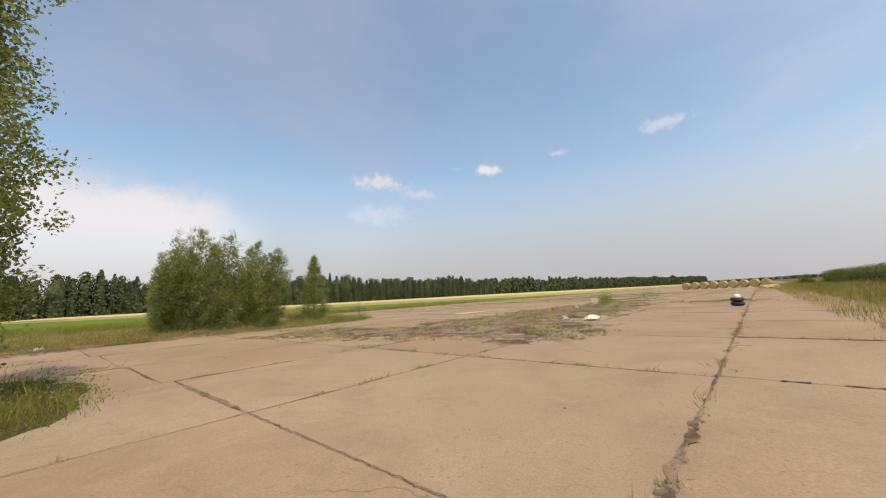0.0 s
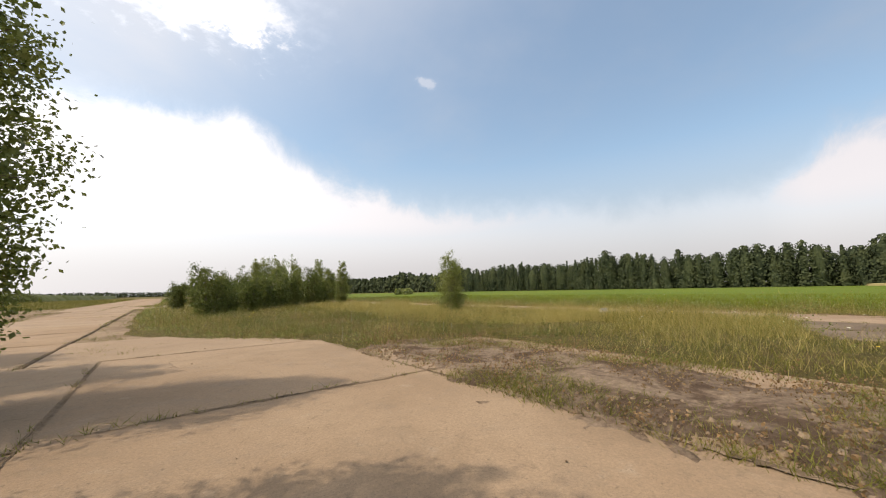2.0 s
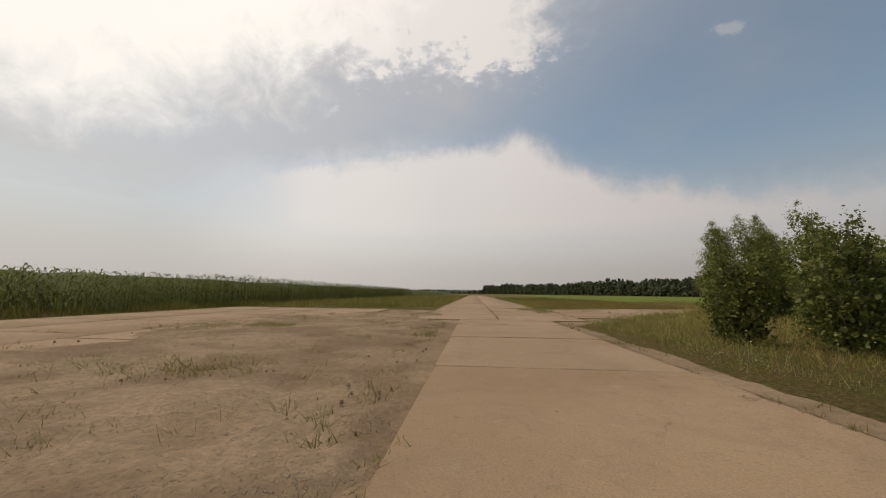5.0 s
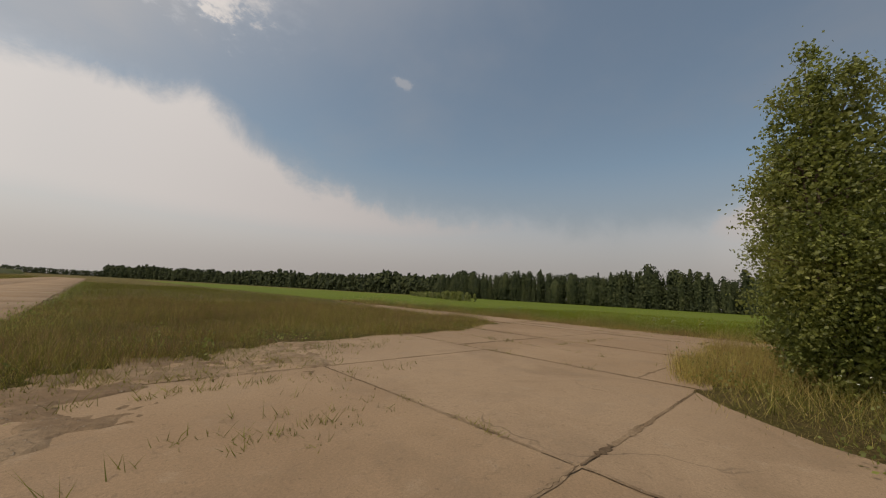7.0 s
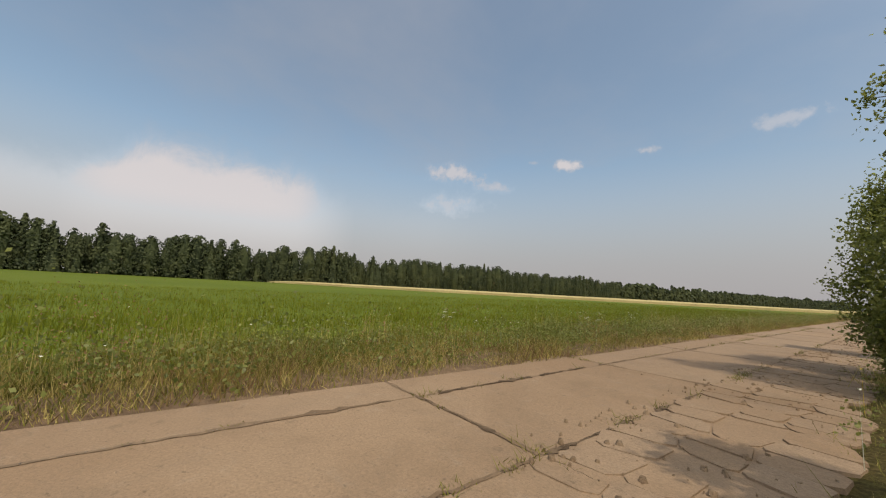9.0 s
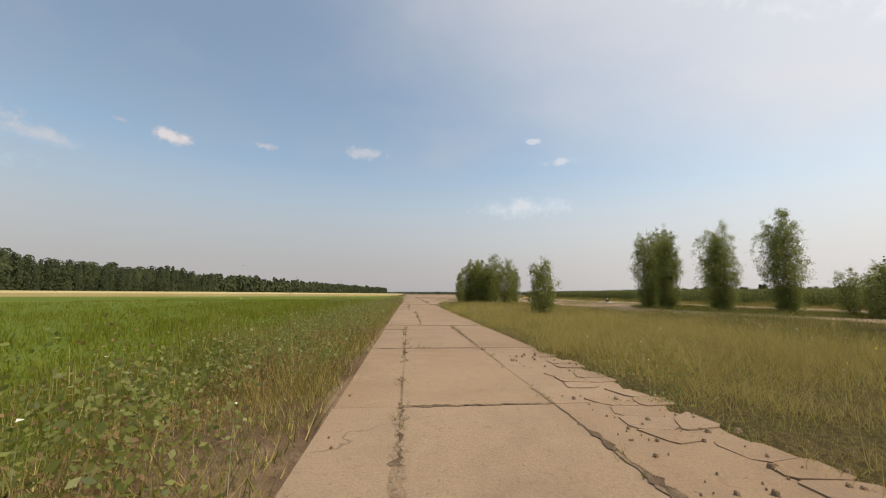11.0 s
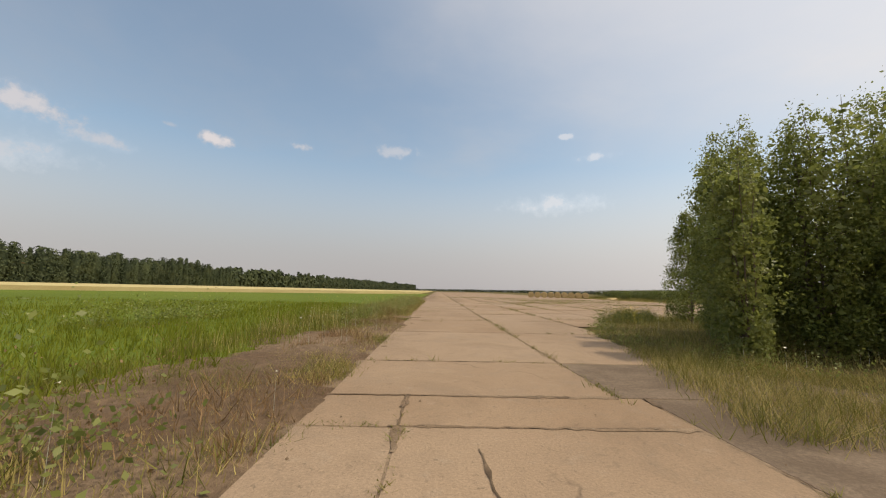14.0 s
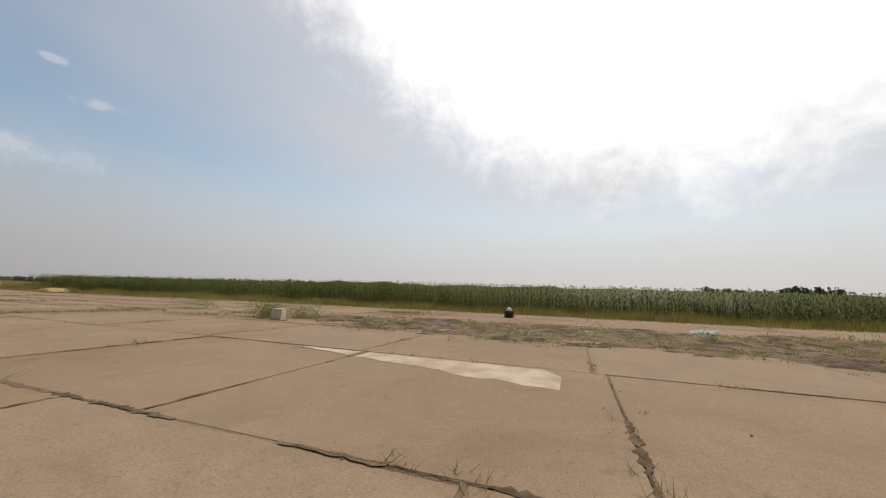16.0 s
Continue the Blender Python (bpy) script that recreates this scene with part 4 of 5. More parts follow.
grass("east_dry_grass", scatter(EAST, 14000, 0.4, 0.3, seed=39), DRY, "dry brown grass bank in front of the maize", 0.15, 0.50, 0.016, 4, 0.14, 0.3, seed=40)
SOUTH_EAST = [(-7.9, -64.5), (-4, -61.5), (8.6, -61), (9.6, -150), (-7.9, -200)]
grass("far_lane_grass", scatter(SOUTH_EAST, 15000, 0.05, 0.3, seed=41), GRASS, "tall rough grass beside the southern lane", 0.4, 1.0, 0.026, 4, 0.18, 0.35, seed=42)
grass("far_lane_dry_grass", scatter(SOUTH_EAST, 6000, 0.35, 0.3, seed=43), DRY, "brown dry grass beside the southern lane", 0.4, 1.0, 0.022, 4, 0.18, 0.35, seed=44)
for poly, n, seed in ((STRIP, 4600, 51), (GRAVEL, 2400, 52), (TRACK, 220, 53), (EDGE, 3600, 54), (DIRT, 1500, 55)):
    grass("weeds", scatter(poly, n, 0.5, 0.9, seed=seed), GRASS if seed != 51 else DRY, "scattered low weeds on bare brown soil", 0.05, 0.26, 0.010, 10, 0.07, 0.75, seed=seed + 10)
pick = np.random.default_rng(61)
jx, jy = [], []
for (x0, y0), (x1, y1) in long_joints + cross_joints[::3]:
    for k in range(pick.poisson(6.0 if -70 < y0 < 12 else 1.0)):
        f, m = pick.random(), pick.integers(1, 5)
        jx += list(x0 + (x1 - x0) * f + pick.normal(0, 0.03 if x0 == x1 else 0.22, m))
        jy += list(y0 + (y1 - y0) * f + pick.normal(0, 0.03 if y0 == y1 else 0.22, m))
for (x0, y0), (x1, y1) in north_joints:
    for k in range(pick.poisson(2.0)):
        f, m = pick.random(), pick.integers(2, 7)
        jx += list(x0 + (x1 - x0) * f + pick.normal(0, 0.10 if x0 == x1 else 0.4, m))
        jy += list(y0 + (y1 - y0) * f + pick.normal(0, 0.10 if y0 == y1 else 0.4, m))
grass("joint_weeds", (np.array(jx), np.array(jy)), GRASS, "small weeds growing out of the slab joints", 0.03, 0.15, 0.009, 7, 0.04, 0.9, 0.0, seed=62)
PATCHES = [(-15.0, -61.4, 0.7, 1.8), (-18.2, -62.2, 3.6, 0.14), (-20.2, -63.6, 0.15, 2.6), (-17.4, -63.2, 3.0, 0.16), (-26.8, -63.0, 0.1, 3.0), (-29.6, -62.4, 3.4, 0.1), (-10.2, 32.8, 0.9, 1.6), (-10.9, 36.0, 0.5, 5.0), (-10.4, 42.0, 0.6, 4.0), (-24, 42, 5, 1.6), (-19, 47, 7, 1.2), (-14, 40, 5, 1.0), (-21, 55, 8, 1.4), (-12, 62, 9, 1.6), (-26, 70, 9, 1.6), (-8.5, 35.5, 2.4, 1.2), (-2, 30, 2.6, 2.0), (-18.5, 8.4, 1.4, 0.6), (-39.0, 14, 0.9, 6.0), (-39, 28, 1.0, 7), (-31.6, -2, 2.0, 1.2), (-13.5, 52, 7, 1.0), (-17, -64, 4, 2.0), (-19.5, -67.2, 4.5, 1.2), (-16.2, -61, 0.8, 3.4), (-15.6, -58, 0.5, 2.0), (-21, -64.6, 2.5, 0.8), (-19.0, -60.5, 1.2, 0.4), (-20.4, -14.6, 1.0, 1.0), (-10.3, -33, 0.4, 3.0), (-7.0, -28.5, 2.2, 0.5), (-4.5, -33, 3.0, 0.6), (-6.5, -38, 2.6, 0.7), (-3, -45, 3.0, 1.2), (-1.5, -37, 1.2, 2.5), (-9.6, -44, 0.5, 4), (-12.2, 21.5, 0.7, 2.2), (-11.4, 27.5, 1.0, 1.6), (-9.2, 33.6, 1.6, 0.8), (-8.2, 12.6, 1.8, 0.4), (-13.5, 9.6, 2.0, 0.4), (-16.4, 8.4, 0.8, 0.8), (-10.2, 17.5, 0.5, 2.2), (-6.3, 20, 0.5, 3.5), (-5.6, 10.5, 1.4, 0.3), (-12.0, 1.0, 0.4, 0.5), (-46, 10, 1.6, 1.0), (-45.6, 13.6, 1.6, 1.0), (-28.1, 33, 0.3, 9), (-24.1, 27, 0.3, 5), (-30.2, 37.6, 2, 0.4), (-23.5, 32.3, 3, 0.4), (-25.9, 38.2, 2.5, 0.4), (-28, 30.2, 1.6, 0.3), (-22.5, 24.3, 1.6, 0.25), (-37.2, 13.5, 0.7, 0.15), (-37.1, 16.6, 0.8, 0.15), (-37.1, 20.4, 1.0, 0.2), (-36.9, 25.3, 1.2, 0.25), (-34.2, 12, 0.12, 6), (-31.1, 22, 0.15, 6), (-32.3, -2.2, 1.7, 0.35), (-22.8, -6, 0.8, 2.5), (-21.6, -1.5, 0.8, 1.6), (-21.0, -8.6, 0.8, 0.8), (-32.0, 1.2, 0.8, 0.5), (-32.6, -59.3, 1.4, 0.6), (-34.0, -57.4, 0.5, 1.0), (-33.4, -58.6, 0.8, 0.5)]
sx, sy = [], []
for cx, cy, a, b in PATCHES:
    m = int(80 * a * b)
    sx.append(pick.normal(cx, a / 2, m))
    sy.append(pick.normal(cy, b / 2, m))
grass("weed_patches", (np.concatenate(sx), np.concatenate(sy)), GRASS, "patches of weeds spreading over the concrete", 0.05, 0.24, 0.009, 7, 0.055, 0.75, 0.0, seed=64)


def leafy_weeds(name, spots, label, mat, seed, tall=0.35, leaf=0.05, per=16):
    """Broad-leaved weeds: little clumps of leaves close to the ground."""
    g = np.random.default_rng(seed)
    px, py = spots
    h = tall * g.uniform(0.3, 1.0, len(px))
    centres = np.stack([px, py, h * 0.55], 1)
    v, t = leaves(centres, per, 0.05 + h * 0.22, leaf, g, 0.0)
    v[:, 2] = np.maximum(v[:, 2], 0.002)
    return tagged(new(name, tri_mesh(name, v, t, mat)), label, "weeds", kind="stuff")


def rim_spots(poly, count, seed, depth=1.6, keep_out=()):
    """Spots along the inner rim of a patch."""
    px, py = scatter(poly, count, 0.35, 0.8, seed, keep_out)
    near = edge_distance(px, py, poly)
    ok = near < depth * np.random.default_rng(seed).random(len(px)) ** 1.5 + 0.1
    return px[ok], py[ok]


leafy_weeds("rim_weeds", rim_spots(A_ISLE, 9000, 211, 2.2, (EDGE,)), "broad-leaved green weeds along the rim of the grass", LEAF, 212, 0.35, 0.042)
leafy_weeds("rim_weeds", rim_spots(C_ISLE, 2600, 213, 2.0), "broad-leaved green weeds under the birches", LEAF, 214, 0.25, 0.034)
leafy_weeds("rim_weeds", rim_spots(SOUTH_ISLE, 6000, 215, 1.5), "broad-leaved green weeds along the southern grass", LEAF, 216)
leafy_weeds("verge_weeds", scatter([(-40.2, -90), (-38.0, -90), (-38.0, 40), (-40.2, 50)], 2600, 0.35, 0.8, 217, (DIRT,)), "broad-leaved weeds and dock in the verge", LEAF, 218, 0.6, 0.055)
dock = np.random.default_rng(245)
leafy_weeds("dock_stalks", (np.repeat(dock.uniform(-40.4, -38.5, 46), 5) + dock.normal(0, 0.03, 230), np.repeat(dock.uniform(-60, 20, 46), 5) + dock.normal(0, 0.03, 230)), "tall dark brown dock stalks standing in the verge", RUST, 246, 1.35, 0.026, 22)
leafy_weeds("verge_herbs", scatter([(-39.8, -80), (-38.3, -80), (-38.3, 30), (-39.8, 30)], 900, 0.45, 0.9, 257, (DIRT,)), "tall leafy herbs in clumps along the verge", LEAF, 258, 0.95, 0.045, 36)
leafy_weeds("verge_seed_heads", scatter([(-39.6, -90), (-38.2, -90), (-38.2, 40), (-39.6, 50)], 1300, 0.3, 0.5, 241, (DIRT,)), "rust-brown seed heads and dead leaves low in the verge", RUST, 242, 0.7, 0.030, 16)
leafy_weeds("meadow_weeds", scatter(LUSH, 1500, 0.6, 0.9, seed=225, keep_out=(EDGE,)), "broad-leaved dark green herbs between the meadow grasses", LEAF_DARK, 226, 0.55, 0.034, 14)
leafy_weeds("moss_clumps", scatter(EDGE, 900, 0.45, 1.6, 251), "dark low moss and dead weeds on the broken concrete", RUST, 252, 0.14, 0.03, 18)
clump = np.random.default_rng(261)
leafy_weeds("goosefoot", (np.concatenate([clump.normal(-10.3, 0.30, 70), clump.normal(-9.6, 0.25, 26), clump.normal(-8.4, 0.5, 40)]), np.concatenate([clump.normal(32.7, 0.45, 70), clump.normal(31.2, 0.3, 26), clump.normal(40.0, 0.8, 40)])), "tall bushy green weeds beside the block", LEAF, 262, 1.0, 0.05, 40)
leafy_weeds("strip_weeds", scatter(STRIP, 760, 0.6, 0.7, 219), "low green weeds on the churned soil", LEAF, 220, 0.25, 0.045)
TIP = [(-27.2, 16.4), (-26.0, 17.5), (-23.6, 17.4), (-20.8, 15.4), (-21.4, 13.8), (-24, 15.0), (-26.6, 15.2)]
grass("tip_grass", scatter(TIP, 1500, 0.25, 0.8, seed=263), GRASS, "loose green grass at the tip of the island", 0.15, 0.48, 0.010, 7, 0.09, 0.5, seed=264)
grass("tip_stalks", scatter(TIP, 150, 0.3, 0.8, seed=265), DRY, "tall thin dry stalks at the tip of the island", 0.6, 1.15, 0.007, 2, 0.05, 0.16, seed=266)
leafy_weeds("tip_weeds", scatter(TIP, 260, 0.4, 0.8, 267), "low green weeds at the tip of the island", LEAF, 268, 0.35, 0.028, 24)
leafy_weeds("tansy_bed", scatter([(-29.6, 14.2), (-27.0, 16.6), (-26.6, 15.2), (-28, 13)], 250, seed=221), "dense green tansy plants at the tip of the grass island", LEAF_DARK, 222, 0.65, 0.036, 56)
leafy_weeds("field_weeds", (np.random.default_rng(5).normal(-46, 0.9, 60), np.random.default_rng(6).normal(11.8, 1.8, 60)), "tall weeds standing in the young crop", LEAF, 223, 0.9, 0.07, 30)


def blossoms(name, spots, low, high, size, mat, label, seed):
    """Small flower heads on thin stalks, scattered in the grass."""
    g = np.random.default_rng(seed)
    v, t = [], []
    for x, y in zip(*spots):
        h = g.uniform(low, high)
        k = len(v)
        r = size * g.uniform(0.6, 1.4)
        v += [(x, y, h + r * 0.3)] + [(x + math.cos(a) * r, y + math.sin(a) * r, h + g.normal(0, r * 0.3)) for a in (j * math.tau / 6 for j in range(6))]
        t += [(k, k + 1 + j, k + 1 + (j + 1) % 6) for j in range(6)]
        b = len(v)
        v += [(x - 0.003, y, -0.02), (x + 0.003, y, -0.02), (x, y, h)]
        t += [(b, b + 1, b + 2)]
    return tagged(new(name, tri_mesh(name, v, t, mat)), label, "flowers", kind="stuff")


blossoms("daisies", scatter(A_ISLE, 420, 0.3, 0.6, 231, (EDGE,)), 0.35, 0.65, 0.016, UMBEL, "small white flowers scattered in the meadow", 232)
blossoms("daisies", scatter(WEST_VERGE, 300, 0.3, 0.6, 233), 0.4, 0.75, 0.016, UMBEL, "small white flowers scattered along the verge", 234)
blossoms("tansy_flowers", scatter([(-29.4, 14.4), (-27.0, 16.6), (-26.6, 15.2), (-28, 13.4)], 240, seed=235), 0.45, 0.75, 0.014, YELLOW, "yellow tansy heads at the tip of the grass island", 236)
blossoms("tansy_flowers", scatter(A_ISLE, 160, 0.5, 0.5, 237, (EDGE,)), 0.4, 0.6, 0.02, YELLOW, "small yellow flowers in the meadow", 238)


def mound(name, poly, label, high, seed, mat=SOIL, step=0.25, fray=0.45, base=0.012, patchy=0.0, hole=None, grain=1.0):
    """Low uneven soil over a patch of ground, thinning out to a frayed edge over the slabs."""
    g = np.random.default_rng(seed)
    xs, ys = [p[0] for p in poly], [p[1] for p in poly]
    nx, ny = int((max(xs) - min(xs) + 3) / step) + 2, int((max(ys) - min(ys) + 3) / step) + 2
    gx, gy = np.meshgrid(np.linspace(min(xs) - 1.5, max(xs) + 1.5, nx), np.linspace(min(ys) - 1.5, max(ys) + 1.5, ny), indexing="ij")
    px, py = gx.ravel() + g.normal(0, step * 0.15, gx.size), gy.ravel() + g.normal(0, step * 0.15, gx.size)

    def waves(lo, hi, count):
        return sum(np.sin(px * math.cos(a) * k + py * math.sin(a) * k + q) for a, k, q in zip(g.uniform(0, math.tau, count), g.uniform(lo, hi, count), g.uniform(0, math.tau, count))) / math.sqrt(count)
    near = edge_distance(px, py, poly) + fray * waves(0.8, 3.5, 7) + fray * 0.45 * waves(4, 10, 6) - patchy * np.maximum(0, waves(0.5 * grain, 2.2 * grain, 7) + 0.5 * waves(3 * grain, 7 * grain, 7)) + (0.12 if patchy else 0.0) * g.normal(0, 1, px.size)
    if hole:
        near = np.minimum(near, -edge_distance(px, py, hole))
    fade = np.clip(near / 0.9, -1, 1)
    z = -0.02 + (0.02 + base) * np.clip(fade * 3, -1.5, 1) + high * np.clip(fade, 0, 1) * (0.35 + 0.5 * waves(0.7, 3.0, 7) + 0.35 * waves(4, 9, 6) + g.normal(0, 0.16 if patchy else 0.04, px.size))
    z = np.where(near > 0.5, np.maximum(z, base * 0.3), z)
    i = (np.arange(nx - 1)[:, None] * ny + np.arange(ny - 1)[None]).ravel()
    t = np.concatenate([np.stack([i, i + ny, i + ny + 1], 1), np.stack([i, i + ny + 1, i + 1], 1)])
    t = t[(near[t] > -0.55).any(1)]
    keep, back = np.unique(t, return_inverse=True)
    return tagged(new(name, tri_mesh(name, np.stack([px, py, z], 1)[keep], back.reshape(-1, 3), mat, True)), label, "soil", kind="structure")


mound("soil_strip", STRIP, "low heaps of churned brown soil lying over the concrete", 0.055, 5, BLOTCH, step=0.12, fray=0.6, patchy=1.6, grain=2.6)
MOSS = [(-22.8, -65.6), (-20, -62.6), (-17, -60.6), (-15.4, -60.2), (-15.7, -64), (-20, -66.4)]
mound("mossy_soil", MOSS, "moss and brown soil creeping over the slabs at the crossing", 0.025, 28, BED, step=0.09, fray=0.5, patchy=1.9, grain=4.2)
mound("edge_soil", EDGE, "blotched brown soil and concrete crumbs along the edge of the grass", 0.03, 8, BLOTCH, step=0.10, fray=0.6, patchy=0.35, grain=3.0)
mound("gravel_strip", GRAVEL, "weathered gravel and broken concrete between the lanes", 0.05, 6, BED, step=0.2, patchy=1.4, grain=1.3)
mound("island_turf", A_ISLE, "dry turf of the grass strip between the lanes", 0.05, 16, MEADOW, 0.26, 0.13, hole=EDGE)
mound("birch_turf", C_ISLE, "dark turf under the birches", 0.05, 17, MEADOW, 0.26, 0.13)
mound("south_turf", [(x, max(y, -110)) for x, y in SOUTH_ISLE], "dry turf south of the crossing", 0.05, 18, MEADOW, 0.34, 0.14)
VERGE = [(-38.9, -95), (-38.05, -95), (-37.95, -62), (-37.95, -20), (-37.9, 2.0), (-39.0, 3.2), (-38.6, 8), (-38.2, 14), (-38.4, 60), (-39.0, 60)]
mound("verge_dirt", DIRT, "churned dark soil with low weeds beside the road", 0.06, 29, step=0.18, fray=0.4, patchy=0.5, grain=2.0)
mound("verge_soil", VERGE, "dry brown soil and dead grass along the road", 0.04, 19, SOIL, 0.3, 0.22)


def maize(name, x_from, x_to, y_from, y_to, row, gap, seed):
    """Rows of maize: stalk, arching leaves and a tassel on each plant."""
    g = np.random.default_rng(seed)
    vs, ts, k = [], [], 0
    for x in np.arange(x_from, x_to, row):
        ys = np.arange(y_from, y_to, gap) + g.normal(0, gap * 0.25, len(np.arange(y_from, y_to, gap)))
        for y in ys:
            h = g.uniform(2.05, 2.5) * (1.12 if y < -60 else 1.0)
            px = x + g.normal(0, 0.06)
            vs += [(px - 0.02, y, 0.0), (px + 0.02, y, 0.0), (px, y, h + 0.22), (px, y - 0.02, 0.0), (px, y + 0.02, 0.0), (px, y, h)]
            ts += [(k, k + 1, k + 2), (k + 3, k + 4, k + 5)]
            k += 6
            for j in range(9):
                z0 = h * (0.12 + 0.095 * j)
                a = (j % 2) * math.pi + g.uniform(-0.9, 0.9)
                ln = g.uniform(0.45, 0.75)
                c, s = math.cos(a), math.sin(a)
                wx, wy = -s * 0.045, c * 0.045
                m = (px + c * ln * 0.5, y + s * ln * 0.5, z0 + ln * 0.42)
                e = (px + c * ln, y + s * ln, z0 + ln * g.uniform(-0.05, 0.35))
                vs += [(px, y, z0), (m[0] + wx, m[1] + wy, m[2]), (m[0] - wx, m[1] - wy, m[2]), e]
                ts += [(k, k + 1, k + 2), (k + 1, k + 3, k + 2)]
                k += 4
    return tagged(new(name, tri_mesh(name, vs, ts, CORN)), "dense green maize about two metres tall", "maize", kind="stuff")


maize("maize_rows", 9.4, 13.4, -150, 104, 0.75, 0.44, 71)


def canopy(name, x0, x1, y0, y1, z, mat, label, step, rough, seed):
    """The closed top of a tall crop, seen from the side, with its own front face."""
    g = np.random.default_rng(seed)
    nx, ny = int((x1 - x0) / step) + 1, int((y1 - y0) / step) + 1
    gx, gy = np.meshgrid(np.linspace(x0, x1, nx), np.linspace(y0, y1, ny), indexing="ij")
    top = z + g.normal(0, rough, gx.shape)
    top[0] = 0.0
    v = np.stack([gx.ravel() + g.normal(0, step * 0.2, gx.size), gy.ravel(), top.ravel()], 1)
    i = (np.arange(nx - 1)[:, None] * ny + np.arange(ny - 1)[None]).ravel()
    t = np.concatenate([np.stack([i, i + ny, i + ny + 1], 1), np.stack([i, i + ny + 1, i + 1], 1)])
    return tagged(new(name, tri_mesh(name, v, t, mat)), label, "maize", kind="stuff")


canopy("maize_field", 11.6, 150, -400, 104, 2.2, CORN, "closed green canopy of a large maize field", 2.0, 0.10, 72)

# ---- forest on the far side of the field ----


def woods(name, line, label, seed, high, spacing, rows, clumps=60, size=1.5, mat=WOODS, broad=1.0):
    """A far wood: many ragged crowns in several rows along a line, each of leafy clumps on a trunk."""
    g = np.random.default_rng(seed)
    V, T, k = [], [], 0
    for (x0, y0), (x1, y1) in zip(line, line[1:]):
        ln = math.hypot(x1 - x0, y1 - y0)
        nx, ny = -(y1 - y0) / ln, (x1 - x0) / ln
        for r in range(rows):
            for d in np.arange(0, ln, spacing):
                f = (d + g.uniform(-0.5, 0.5) * spacing) / ln
                off = (rows - 1 - r) * spacing * 1.3 + g.normal(0, spacing * 0.3)
                bx, by = x0 + (x1 - x0) * f + nx * off, y0 + (y1 - y0) * f + ny * off
                h = high * g.uniform(0.78, 1.03) * (1 + 0.10 * math.sin(bx * 0.05 + by * 0.07) * math.sin(by * 0.023 + 1) + 0.10 * (g.random() < 0.12))
                wide = high * g.uniform(0.13, 0.27) * broad
                fine = r < 2
                clump = (clumps, clumps // 2)[r] if fine else clumps // 4
                conifer = g.random() < 0.10 + 0.25 * (math.sin(by * 0.045) > 0.2)
                z = g.uniform(0.0, 1.0, clump)
                rad = wide * ((1 - z) * 1.1 + 0.08 if conifer else np.sqrt(np.maximum(0.02, 1 - (z * 1.74 - 0.75) ** 2)) + 0.05) * np.sqrt(g.uniform(0.1, 1, clump))
                a = g.uniform(0, math.tau, clump)
                c = np.stack([bx + np.cos(a) * rad, by + np.sin(a) * rad, z * h * (1.0 if fine else 0.7)], 1)
                face = np.stack([np.cos(a), np.sin(a), np.full(clump, 0.55)], 1) + g.normal(0, 0.30, (clump, 3))
                face /= np.linalg.norm(face, axis=1)[:, None]
                d3 = np.empty((clump, 2, 3))
                d3[:, 0] = np.cross(face, g.normal(0, 1, (clump, 3)))
                d3[:, 0] /= np.linalg.norm(d3[:, 0], axis=1)[:, None] + 1e-6
                d3[:, 1] = np.cross(face, d3[:, 0])
                d3 *= (size * h / 16) * (1.0 if fine else 2.0) * g.uniform(0.7, 1.7, (clump, 2, 1))
                v = np.stack([c - d3[:, 0] * 0.6, c + d3[:, 1] * 0.5, c + d3[:, 0] * 0.6, c - d3[:, 1] * 0.5], 1).reshape(-1, 3)
                v[:, 2] = np.maximum(v[:, 2], 0.0)
                b = k + np.arange(clump)[:, None] * 4
                V.append(v)
                T.append(np.concatenate([b + np.array([0, 1, 2]), b + np.array([0, 2, 3])], 1).reshape(-1, 3))
                k += clump * 4
                if not fine or high < 10:
                    continue
                # the closed inside of the crown
                ring = np.arange(8) * math.tau / 8
                core = [np.stack([bx + np.cos(ring) * q * wide * g.uniform(0.30, 0.70, 8), by + np.sin(ring) * q * wide * g.uniform(0.30, 0.70, 8), np.full(8, f * h) + g.normal(0, 0.3, 8)], 1)
                        for f, q in (((0.0, 0.85), (0.3, 0.7), (0.65, 0.4), (0.93, 0.06)) if conifer else ((0.0, 0.5), (0.3, 0.78), (0.7, 0.8), (0.94, 0.3)))]
                V.append(np.maximum(np.concatenate(core), (-1e9, -1e9, 0.0)))
                i8 = np.arange(8)
                for level in range(3):
                    lo, hi = k + level * 8, k + level * 8 + 8
                    T.append(np.concatenate([np.stack([lo + i8, lo + (i8 + 1) % 8, hi + i8], 1), np.stack([lo + (i8 + 1) % 8, hi + (i8 + 1) % 8, hi + i8], 1)]))
                k += 32
    return tagged(new(name, tri_mesh(name, np.concatenate(V), np.concatenate(T), mat)), label, "forest", kind="stuff")


